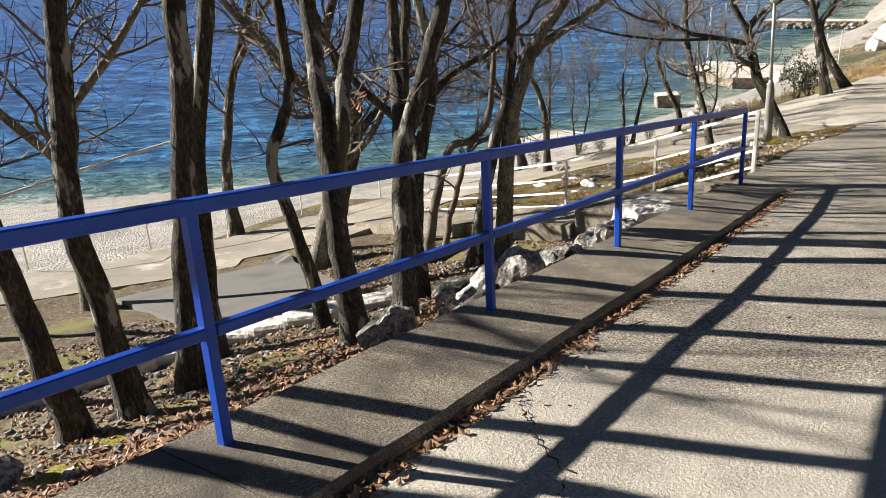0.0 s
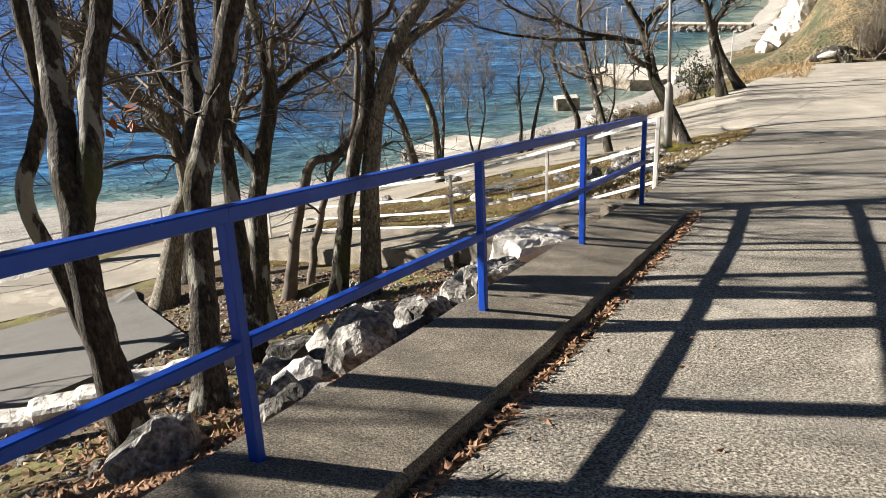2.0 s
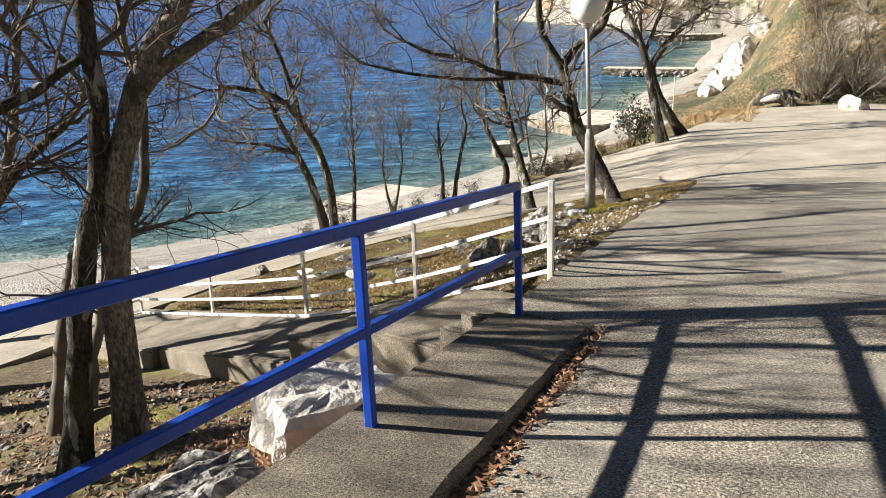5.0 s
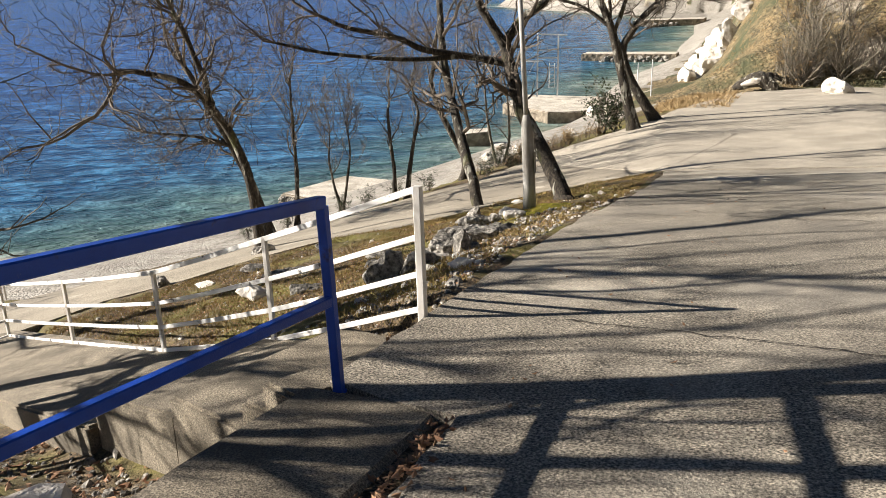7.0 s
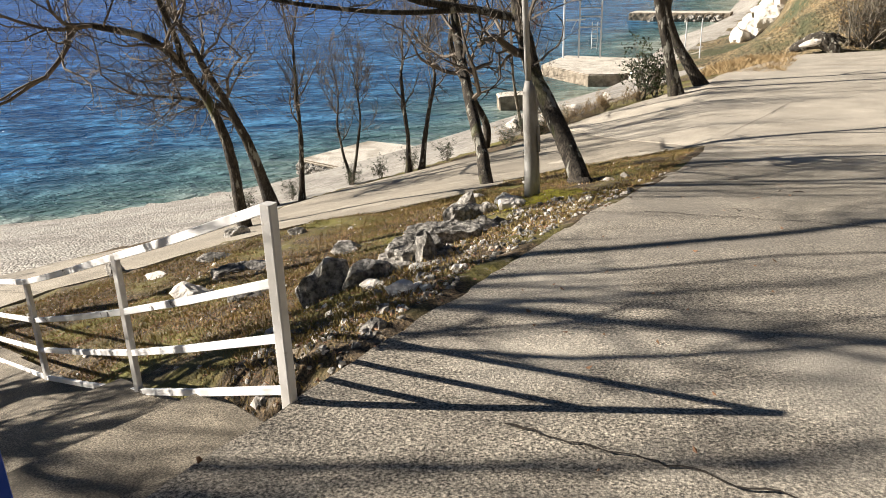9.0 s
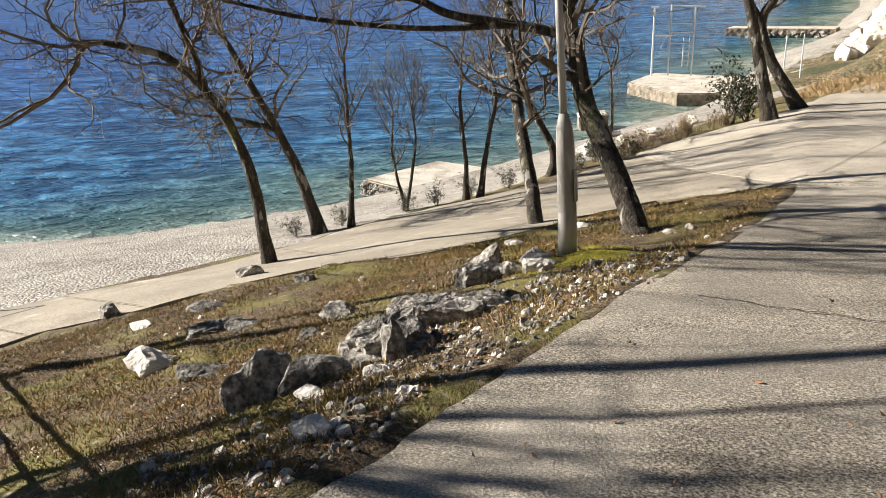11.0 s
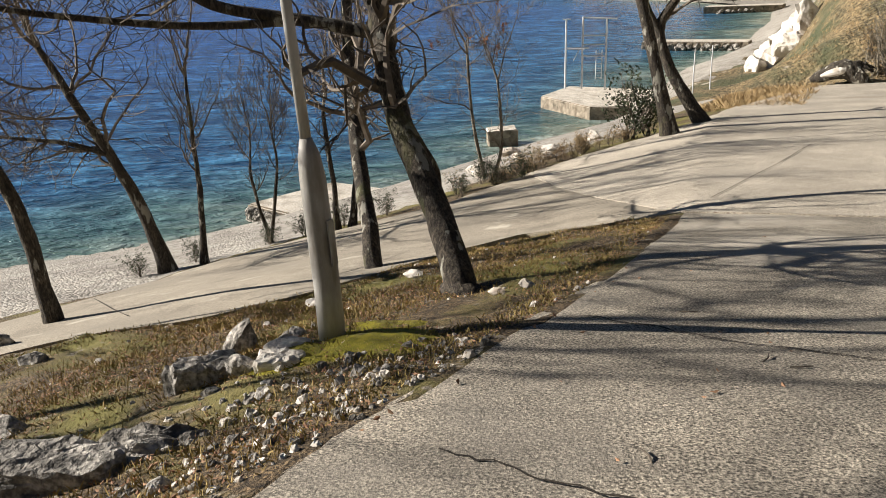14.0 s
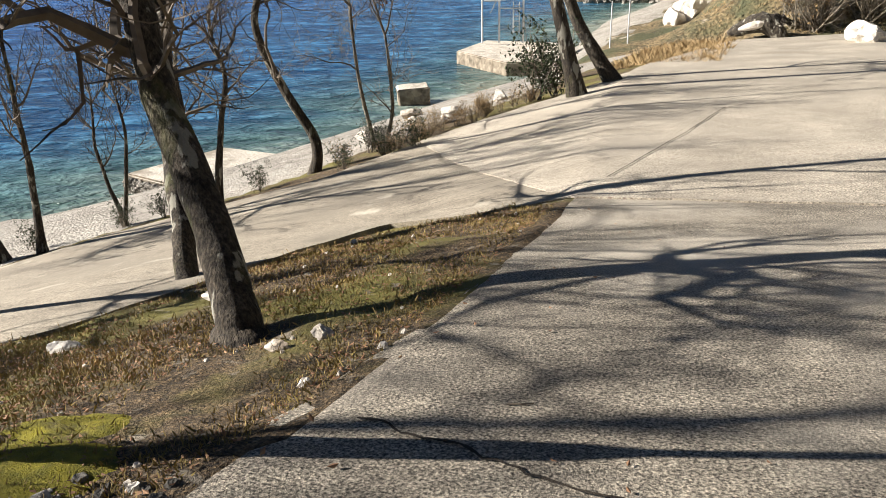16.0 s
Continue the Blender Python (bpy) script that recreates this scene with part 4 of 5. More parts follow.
def tree(stems, seed, label, mat=M_BARK, crown_len=2.2, level=3, leaves=0, leaf_mat=M_REDLEAF, side=4, gnarl=0.35, name="tree", lift=0.12):
    """stems: rows of (points, radius at the foot, radius at the top, crown 0 or 1)."""
    rng = random.Random(seed)
    base = Vector(stems[0][0][0])
    root = thing(name, base, label, "tree", "bare trees")
    tb, cb, ends = Build(), Build(), []
    thin = 0.0028 if base.y < 10 else 0.0042
    for k, (pts, r0, r1, top) in enumerate(stems):
        pts = [Vector(p) - base for p in pts]
        line = smooth_path(pts, 6)
        n = len(line)
        line = [q if i == 0 else q + Vector((noise.noise((i * .35, seed * 3.3, k)), noise.noise((i * .35, seed * 3.3, k + 9)), 0)) * .03 for i, q in enumerate(line)]
        rad = []
        for i in range(n):
            t = i / (n - 1)
            flare = 0.55 * math.exp(-t * 14) if k == 0 else 0
            rad.append((r0 + (r1 - r0) * t) * (1 + flare) * (1 + 0.07 * noise.noise((i * 0.9, seed, k))))
        if k == 0:
            line = [line[0] - Vector((0, 0, 0.25))] + line
            rad = [rad[0] * 1.1] + rad
        tb.tube(line, rad, 14)
        total = sum((line[i + 1] - line[i]).length for i in range(len(line) - 1))
        for _ in range(side if total > 1.2 or not side else 2):
            i = rng.randrange(int(len(line) * 0.45), len(line) - 1)
            d = spread(rng, (line[i + 1] - line[i]).normalized(), rng.uniform(0.8, 1.3))
            grow(cb, rng, line[i].copy(), d, crown_len * rng.uniform(0.4, 0.75), rad[i] * rng.uniform(0.3, 0.55), level if rng.random() < .15 else max(level - 1, 1), ends, gnarl, lift, thin)
        if top:
            d = (line[-1] - line[-2]).normalized()
            grow(cb, rng, line[-1].copy(), d, crown_len * top, rad[-1] * 0.98, level, ends, gnarl, lift, thin)
            for _ in range(1 if 3 < base.y < 10 else 2):
                grow(cb, rng, line[-1].copy(), spread(rng, d, rng.uniform(0.4, 0.9)), crown_len * top * 0.85, rad[-1] * 0.7, level, ends, gnarl, lift, thin)
    # bark ridges
    tb.v = [tuple(Vector(v) * 1.0 + Vector((noise.noise(Vector(v) * 9), noise.noise(Vector(v) * 9 + Vector((7, 0, 0))), 0)) * 0.012) for v in tb.v]
    part("trunk", tb, mat, root, smooth=True)
    part("crown", cb, M_TWIG, root, "bare crooked branches and fine twigs")
    if leaves and ends:
        lb = Build()
        hubs = [rng.choice(ends) for _ in range(max(3, leaves // 9))]
        for _ in range(leaves):
            p = rng.choice(hubs) + Vector((rng.gauss(0, .07), rng.gauss(0, .07), rng.gauss(0, .07)))
            leaf(lb, rng, p, rng.uniform(0.035, 0.065))
        part("dead_leaves", lb, leaf_mat, root, "withered rust-brown leaves")
    return root


def leaf(b, rng, p, size, flat=False):
    """A small folded leaf of two halves."""
    a = Vector((rng.gauss(0, 1), rng.gauss(0, 1), rng.gauss(0, 0.25 if flat else 1))).normalized()
    c = a.cross(Vector((rng.gauss(0, 0.4), rng.gauss(0, 0.4), 1))).normalized()
    u = a.cross(c)
    p = Vector(p)
    b.add([p - a * size, p + c * size * 0.55 + u * size * 0.3, p + a * size, p - c * size * 0.55 + u * size * 0.3], [(0, 1, 2), (0, 2, 3)])


OAK = "tall oak with dark rough bark and lichen patches, bare"
tree([([(-2.84, -1.26, -1.2), (-2.89, -1.37, -.3), (-2.95, -1.45, .5), (-3.05, -1.6, 1.6), (-3.0, -1.7, 2.9)], .1, .06, 1)], 1, OAK, side=0)
tree([([(-2.76, -.8, -1.22), (-2.8, -.86, -.32), (-2.83, -.93, .49), (-2.8, -.87, 1.2), (-2.75, -.8, 1.95), (-2.7, -.7, 3.2)], .1, .065, 1)], 2, OAK, side=0, leaves=60)
tree([([(-2.9, -.14, -1.37), (-2.86, -.07, -.36), (-2.78, .02, .59), (-2.73, .09, 1.33), (-2.71, .12, 2.2), (-2.75, .2, 3.3)], .115, .07, 1)], 3, OAK, side=0)
# the next two oaks stand out of view, placed for their shadow bands on the road
tree([([(-2.95, -2.3, -1.0), (-2.9, -2.38, .3), (-2.88, -2.45, 1.5), (-2.95, -2.5, 3.0)], .1, .06, 1), ([(-2.9, -2.4, .6), (-2.75, -2.75, 1.5), (-2.7, -3.0, 2.6)], .065, .04, 1)], 31, OAK, side=0)
tree([([(-3.5, -3.5, -1.0), (-3.45, -3.45, .4), (-3.4, -3.35, 1.8), (-3.4, -3.3, 3.2)], .12, .07, 1)], 32, OAK, side=0)
tree([([(-4.06, 1.0, -2.05), (-4.2, 1.2, -.97), (-4.35, 1.45, .3), (-4.28, 1.8, 1.75), (-4.2, 1.9, 3.2)], .12, .07, 1)], 4, OAK, side=0)
tree([([(-3.33, 2.02, -1.84), (-3.46, 1.9, -.78), (-3.61, 1.75, .1), (-3.46, 1.9, .62), (-3.41, 1.94, 1.1), (-3.45, 1.9, 1.9), (-3.5, 2.0, 2.8)], .07, .05, 1)], 5, "slim bent oak with a kinked trunk and a few rust leaves", side=6, leaves=300)
tree([([(-2.09, 1.1, -1.25), (-2.12, 1.02, -.35), (-2.22, 1.1, .35), (-2.42, 1.28, .85), (-2.56, 1.42, 1.25), (-2.75, 1.6, 1.9), (-2.8, 1.7, 2.9)], .105, .065, 1), ([(-2.21, 1.08, .25), (-2.2, 1.25, .6), (-2.26, 1.42, 1.05), (-2.22, 1.63, 1.7), (-2.1, 1.8, 2.8)], .08, .06, 1)], 6, "twin-stemmed oak with ivy-dark lichened bark", side=0)
tree([([(-2.9, 3.27, -1.65), (-3.05, 3.42, -.8), (-3.2, 3.58, -.05), (-3.25, 3.7, .9), (-3.2, 3.75, 1.8)], .095, .05, 1)], 33, OAK, side=0)
tree([([(-1.93, 1.65, -1.3), (-2.06, 1.9, -.4), (-2.16, 2.08, .25), (-2.0, 2.28, 1.05), (-1.75, 2.3, 1.7), (-1.5, 2.3, 2.7)], .105, .065, 1), ([(-2.15, 2.06, .15), (-2.4, 2.4, .6), (-2.6, 2.65, 1.05), (-2.7, 2.8, 1.7), (-2.75, 2.85, 2.6)], .085, .05, 1)], 7, "forked oak with dark furrowed bark beside the kerb", side=0)
# third stem rises out of view, added to throw branch shadows on the road
tree([([(-8.12, 7.62, -3.8), (-7.97, 7.79, -2.6), (-7.67, 8.1, -1.18), (-7.86, 7.9, -.05), (-8.15, 7.6, 1.2)], .19, .09, 1), ([(-7.75, 8.0, -1.5), (-7.3, 8.5, -.7), (-6.8, 8.9, -.15)], .09, .05, .5), ([(-8.0, 7.75, .6), (-8.0, 8.4, 1.7), (-7.8, 9.3, 2.5), (-7.6, 10.3, 3.0)], .1, .05, 1)], 8, "thick old oak with spreading limbs on the lower slope", crown_len=2.6)
tree([([(-3.9, 4.64, -2.45), (-3.89, 4.67, -1.3), (-3.81, 4.76, -.42), (-3.7, 4.9, .32), (-3.7, 4.9, .8), (-3.8, 4.8, 1.6)], .12, .06, 1), ([(-3.8, 4.76, -.5), (-4.05, 4.5, .05), (-4.4, 4.2, .5), (-4.6, 4.0, 1.0)], .07, .035, 1), ([(-3.7, 4.9, .25), (-3.5, 5.15, .55), (-3.2, 5.5, .75), (-2.95, 5.8, 1.0)], .06, .03, .7)], 9, "gnarled oak forking low into crooked limbs", side=3)
tree([([(-7.61, 6.5, -3.65), (-7.42, 6.9, -2.2), (-7.29, 7.1, -1.61), (-7.4, 6.9, -.54), (-7.9, 6.3, .4)], .18, .08, 1), ([(-7.3, 7.1, -1.7), (-6.9, 7.6, -1.1), (-6.6, 7.9, -.2), (-6.5, 8.1, .8)], .08, .04, 1)], 10, "old oak with a short thick trunk and pale limbs", crown_len=2.4, mat=M_BARKPALE, side=12)
tree([([(-3.42, 5.41, -2.4), (-3.3, 5.53, -1.4), (-3.17, 5.65, -.56), (-3.0, 5.8, .33), (-2.98, 5.82, 1.04), (-2.95, 5.85, 2.2)], .105, .06, 1)], 11, OAK, side=1)
tree([([(-3.12, 5.75, -2.35), (-3.02, 5.8, -.57), (-2.8, 5.97, .56), (-2.63, 6.11, 1.02), (-2.37, 6.3, 1.5), (-2.2, 6.5, 2.3)], .115, .065, 1), ([(-2.72, 6.02, .7), (-2.6, 6.12, .86), (-2.15, 6.44, 1.2), (-1.85, 6.65, 1.5), (-1.4, 6.9, 2.0)], .065, .04, 1)], 12, "oak with a pale lichened trunk and one long rising limb", mat=M_BARKPALE, side=1)
tree([([(-5.11, 6.62, -3.1), (-5.02, 6.76, -2.26), (-4.85, 6.93, -1.3), (-4.75, 7.05, -1.0), (-4.5, 7.3, -.92), (-4.3, 7.5, -.5), (-4.25, 7.6, .3)], .085, .045, 1), ([(-4.95, 6.9, -3.1), (-4.85, 7.0, -2.4), (-4.7, 7.1, -1.7), (-4.6, 7.25, -1.2)], .07, .035, .5)], 13, "slender tree with a sharply bent stem", mat=M_TWIG, side=2, crown_len=1.6)
tree([([(-7.55, 16.63, -4.42), (-7.58, 16.54, -3.33), (-7.64, 16.42, -2.27), (-7.95, 16.17, -1.36), (-8.31, 15.76, -.73), (-8.8, 15.1, -.44)], .11, .05, 1), ([(-8.0, 16.14, -1.36), (-8.04, 16.09, -.85), (-8.2, 15.9, 0.0), (-8.3, 15.7, .6)], .065, .04, 1)], 14, "leaning oak with a dark trunk at the shore path", crown_len=2.3, gnarl=0.5, side=8)
tree([([(-11.15, 21.96, -5.9), (-11.39, 21.73, -4.35), (-11.71, 21.43, -3.2), (-12.08, 21.06, -1.97), (-12.4, 20.76, -1.0)], .15, .06, 1), ([(-11.7, 21.4, -3.2), (-12.3, 20.9, -2.9), (-13.0, 20.2, -2.7)], .06, .03, 1)], 15, "leaning oak with a wide brown crown above the beach", crown_len=2.6, gnarl=0.5, side=10)
tree([([(-10.37, 22.3, -5.7), (-10.29, 22.37, -4.09), (-10.28, 22.37, -2.99), (-10.26, 22.39, -1.7)], .07, .03, 1)], 16, "slim upright young tree at the beach edge", crown_len=1.7, gnarl=0.22, side=7, lift=0.35)
tree([([(-9.72, 23.78, -5.6), (-9.93, 23.63, -4.19), (-9.89, 23.66, -3.2)], .045, .02, .8), ([(-9.65, 23.7, -5.6), (-9.33, 23.79, -3.9), (-9.36, 23.77, -3.0)], .045, .02, .8)], 17, "two thin saplings from one root above the pier", crown_len=1.3, gnarl=0.2, side=6, lift=0.35)
tree([([(-8.08, 24.12, -5.2), (-8.06, 24.12, -4.11), (-8.16, 24.07, -2.86), (-8.1, 24.1, -2.2)], .07, .03, 1)], 18, "thin dark tree beside the shore path", crown_len=1.6, side=5)
tree([([(-7.77, 24.29, -5.15), (-7.58, 24.4, -3.7), (-7.4, 24.5, -2.75), (-7.5, 24.4, -2.0)], .07, .03, 1)], 19, "thin forked tree beside the shore path", crown_len=1.6, side=5)
tree([([(-3.19, 17.98, -3.55), (-3.36, 18.2, -3.3), (-3.64, 18.56, -2.7), (-4.17, 19.21, -1.8), (-4.7, 20.0, -.9), (-5.0, 20.5, .1), (-5.1, 20.8, 1.2)], .125, .065, 1)], 20, "straight oak with dark bark on the grassy bank", side=9, crown_len=2.5, gnarl=0.42)
tree([([(-1.04, 15.98, -2.55), (-1.15, 16.1, -2.35), (-1.47, 16.37, -1.86), (-1.97, 16.68, -1.17), (-2.16, 16.8, -.69), (-2.3, 16.97, -.38), (-2.42, 17.03, -.02)], .142, .1, 0), ([(-2.38, 17.0, -.1), (-2.17, 17.14, .27), (-1.88, 17.28, .5), (-1.65, 17.38, .8), (-1.5, 17.4, 1.5)], .085, .055, 1),
      ([(-2.38, 17.0, -.12), (-2.61, 16.91, .27), (-2.76, 16.82, .58), (-2.8, 16.7, 1.1), (-2.7, 16.6, 1.9)], .08, .055, 1),
      ([(-2.3, 17.0, -.42), (-2.96, 16.7, -.27), (-3.6, 16.25, -.12), (-3.96, 15.96, .1), (-4.56, 15.4, .29), (-4.9, 15.1, .5)], .068, .028, .6),
      ([(-2.96, 16.7, -.27), (-3.85, 16.05, -.27), (-4.78, 15.17, -.1), (-5.4, 14.5, .12)], .045, .02, .6)], 21, "crooked oak with furrowed bark beside the lamp post", side=4, crown_len=2.2, gnarl=0.42, lift=0.08)
tree([([(-6.7, 26.1, -5.15), (-6.62, 26.2, -4.3), (-7.16, 25.93, -3.1), (-7.48, 25.75, -1.98), (-7.3, 25.8, -1.2)], .12, .06, 1)], 22, "leaning tree with a curved foot at the beach edge", side=4, crown_len=2.0)
tree([([(-6.2, 28.05, -4.95), (-6.46, 27.96, -3.41), (-6.57, 27.91, -1.77)], .05, .03, 1), ([(-6.0, 28.1, -4.95), (-5.8, 28.2, -3.9), (-5.9, 28.2, -2.4)], .05, .03, 1)], 23, "pale-stemmed slender trees with a few dead leaves", mat=M_BARKPALE, crown_len=1.8, leaves=70, side=5)
tree([([(-2.11, 30.27, -3.95), (-2.55, 30.19, -2.19), (-3.04, 30.08, -.42), (-3.49, 29.97, .45), (-3.8, 29.9, 1.3)], .17, .08, 1), ([(-3.0, 30.08, -.6), (-3.8, 29.9, 0), (-4.6, 29.7, .3)], .07, .04, 1), ([(-2.9, 30.1, -.9), (-2.6, 30.2, .1), (-2.3, 30.2, 1.0)], .08, .05, 1)], 24, "spreading roadside oak beside the evergreen bush", side=5, crown_len=2.7, gnarl=0.45)
tree([([(-1.61, 32.36, -4.05), (-2.46, 32.22, -2.75), (-2.9, 32.13, -1.61), (-2.69, 32.17, -.97), (-2.11, 32.28, -.19), (-1.4, 32.3, .4)], .17, .08, 1), ([(-2.85, 32.1, -1.7), (-3.3, 32, -.7), (-3.4, 31.9, .4)], .1, .05, 1)], 25, "leaning roadside oak with a wide crown", side=5, crown_len=2.7, gnarl=0.45)
for i, (x, y) in enumerate(((-9.5, 1.2), (-13.1, 9.4), (-6.6, -1.2)), 1):
    z = float(land(x, y))
    if i == 2:
        # unseen top and side limb added along the sun line to shade the road
        tree([([(x, y, z), (x - .15, y + .1, z + 1.2), (x + .2, y - .1, z + 2.4), (x + .3, y + .3, z + 4), (x + .6, y + 1.0, z + 6), (x + .9, y + 1.7, z + 7.8)], .16, .07, 1), ([(x + .3, y + .4, z + 4.2), (x + 1.3, y + .6, z + 5.6), (x + 2.2, y + 1.2, z + 6.6)], .09, .05, 1)], 42, "crooked bare oak lower on the slope, top raised to shade the road", crown_len=2.8, side=6, leaves=40)
    else:
        tree([([(x, y, z), (x - .15, y + .1, z + 1.2), (x + .2, y - .1, z + 2.4), (x + .05, y - .3, z + 3.8)], .12, .06, 1)], 40 + i, "crooked bare oak lower on the slope", crown_len=2.4, side=5, leaves=40)


# extra oak, put on the sun's line so its crown shades slope and stairs
x, y, z = -9.9, 3.2, float(land(-9.9, 3.2))
tree([([(x, y, z), (x + .1, y - .1, z + 1.5), (x - .1, y + .1, z + 3.2), (x + .2, y + .3, z + 5.0)], .14, .07, 1), ([(x - .1, y + .1, z + 3.2), (x + .7, y + .9, z + 4.4), (x + 1.2, y + 1.6, z + 5.6)], .08, .05, 1), ([(x, y, z + 2.6), (x - .5, y - .9, z + 4.0), (x - .6, y - 1.6, z + 5.4)], .08, .05, 1)], 51, "added pale-barked oak whose wide crown shades slope and stairs", M_BARKPALE, 2.8, side=8)

# ---- shrubs and scrub on the far hillside ----
def shrub_mesh(seed, h, mats, leafy):
    rng = random.Random(seed)
    b, ends = Build(), []
    for _ in range(5):
        grow(b, rng, Vector((rng.gauss(0, .15), rng.gauss(0, .15), 0)), Vector((rng.gauss(0, .4), rng.gauss(0, .4), 1)).normalized(), h * rng.uniform(.6, 1), 0.02 * h, 2, ends, 0.25, 0.2)
    me = [b.mesh("branch", mats[0])]
    if leafy:
        lb = Build()
        for _ in range(leafy):
            leaf(lb, rng, rng.choice(ends) + Vector((rng.gauss(0, .12), rng.gauss(0, .12), rng.gauss(0, .12))) * h * .5, .05 * h ** .5 * 1.2)
        me.append(lb.mesh("foliage", mats[1]))
    return me


def far_bush(seed, mat):
    rng = random.Random(seed)
    b = Build()
    for _ in range(420):
        d = Vector((rng.gauss(0, 1), rng.gauss(0, 1), abs(rng.gauss(0, .8)))).normalized() * rng.uniform(.5, 1)
        leaf(b, rng, Vector((d.x * .9, d.y * .9, .2 + d.z * 1.2)), rng.uniform(.1, .2))
    return [b.mesh("foliage", mat)]


SHRUBS = [shrub_mesh(60, 1.8, (M_TWIG,), 0), shrub_mesh(61, 2.4, (M_BARKPALE,), 0), shrub_mesh(62, 1.5, (M_TWIG, M_REED), 260), shrub_mesh(63, 1.8, (M_TWIG, M_GREEN), 700), shrub_mesh(64, 3.2, (M_BARKPALE,), 0), far_bush(70, M_GREEN), far_bush(71, M_REED)]


def shrub(x, y, k, size, label, dz=0.0, name="shrub"):
    root = thing(name, at_land(x, y, dz - 0.05), label, "shrub", "hillside scrub")
    root.scale = (size, size, size)
    root.rotation_euler = (0, 0, x * 7 % 6)
    for me in SHRUBS[k]:
        o = new(me.name.split(".")[0], me)
        o.parent = root
    return root


shrub(-3.4, 31.4, 3, .75, "dense dark evergreen bush at the road edge")
shrub(-3.0, 31.7, 3, .6, "dark evergreen bush at the road edge")
LAB = ("grey leafless shrub on the dry hillside", "pale leafless shrub on the dry hillside", "rust-tinted dry shrub on the hillside", "dark evergreen shrub on the hillside", "tall pale bare bush on the hillside")
rng = random.Random(77)
for i in range(230):
    y = 47.5 + 52 * rng.random() ** 1.6
    x = rng.uniform(2.4, 7 + (y - 40) * .62)
    k = rng.choice((0, 0, 1, 1, 2, 2, 2, 4, 4)) if rng.random() < .95 or y < 60 else 3
    shrub(x, y, k, rng.uniform(.6, 1.0) if y < 58 else rng.uniform(.7, 1.5), LAB[k], -0.1)
for i in range(110):
    y = rng.uniform(206, 290)
    x = float(shore_x(y)) + rng.uniform(8, 80)
    k = rng.choice((5, 5, 5, 6))
    shrub(x, y, k, rng.uniform(1.4, 3.0), "dark evergreen bush on the far headland" if k == 5 else "dry brown bush on the far headland", 0.5)
for x, y in ((-5.2, 27.6), (-5.3, 26.6), (-5.0, 28.9), (-4.6, 29.2), (-4.3, 30.4), (-3.8, 30.9), (-5.9, 27.2), (-6.1, 26.2), (-5.7, 25.7), (-4.7, 26.9), (-4.9, 28.2), (-4.2, 29.8), (-5.6, 28.8), (-8.9, 24.0), (-9.6, 23.6), (-10.9, 22.6), (-11.6, 21.6), (-8.2, 24.6), (-7.4, 25.2)):
    shrub(x, y, (2, 2, 3)[int(y * 10) % 3] if y > 26 else 3, .28 if y > 26 else .24, "small scrubby bush at the beach edge")
rng = random.Random(9)
for _ in range(26):
    t = rng.random()
    shrub(-5.4 + 1.9 * t + rng.gauss(0, .18), 26.6 + 5.2 * t, 2, rng.uniform(.14, .26), "low rust-tinted scrub between road and beach")

# dry reeds and grass
def tufts(name, spots, mat, label, hmin, hmax, blades, seed, wide=0.012):
    rng = random.Random(seed)
    b = Build()
    for x, y in spots:
        p = Vector((x, y, bed_z(x, y) - 0.02))
        for _ in range(blades):
            q = p + Vector((rng.gauss(0, .05), rng.gauss(0, .05), 0))
            h = rng.uniform(hmin, hmax)
            d = Vector((rng.gauss(0, .3), rng.gauss(0, .3), 1)) * h
            s_ = Vector((rng.gauss(0, 1), rng.gauss(0, 1), 0)).normalized() * wide * h / hmax
            b.add([q - s_, q + s_, q + d * .6 + s_ * .6, q + d + Vector((d.x, d.y, 0)) * .4], [(0, 1, 2), (0, 2, 3)])
    return tagged(part(name, b, mat), label, "grass", kind="stuff")


rng = random.Random(5)
tufts("dry_reeds", [(rng.uniform(-2.6, 0.6), rng.uniform(36, 46)) for _ in range(500)], M_REED, "dry straw-coloured roadside grass", .1, .3, 9, 1, .006)
tufts("dry_grass", [(rng.uniform(-1, 26), 47 + 14 * rng.random()) for _ in range(2600)], M_REED, "dry yellow grass below the hillside", .07, .2, 6, 2, .007)
def on_bank():
    while True:
        y = rng.uniform(8.6, 20.6)
        x = rng.uniform(-8, 0.1)
        near = float(np.interp(y, [8, 11, 13.6, 15, 16.6, 19, 20.4], [-7.5, -8.2, -6.8, -4.8, -3.2, -2.7, -1.2]))
        if near < x < float(table(EDGE_X, y)) - 0.15 and noise.noise((x * .8, y * .8, 0)) > rng.uniform(-.5, .3):
            return x, y


tufts("bank_grass", [on_bank() for _ in range(22000)], M_GRASS, "short dry winter grass with green moss", .015, .055, 9, 3, .005)
tufts("weeds", [(rng.uniform(-2.5, -.3), rng.uniform(-3, 6.5)) for _ in range(70)] + [(-3.6 + rng.gauss(0, .4), -2.4 + rng.gauss(0, .4)) for _ in range(60)], M_GRASS, "green weeds among the leaves", .04, .14, 9, 4, .006)

# fallen leaves and stones
def litter(name, count, place, mat, label, lo, hi, seed, flat=True):
    rng = random.Random(seed)
    b = Build()
    for _ in range(count):
        x, y, z = place(rng)
        leaf(b, rng, (x, y, z + 0.012), rng.uniform(lo, hi), flat)
    return tagged(part(name, b, mat), label, "leaves", kind="stuff")


def bank_leaf(r):
    y = r.uniform(-5, 6.6)
    x = -0.2 - abs(r.gauss(0, 1.0 if r.random() < .5 else .3))
    return x, y, bed_z(x, y) + r.uniform(0.0, 0.03)


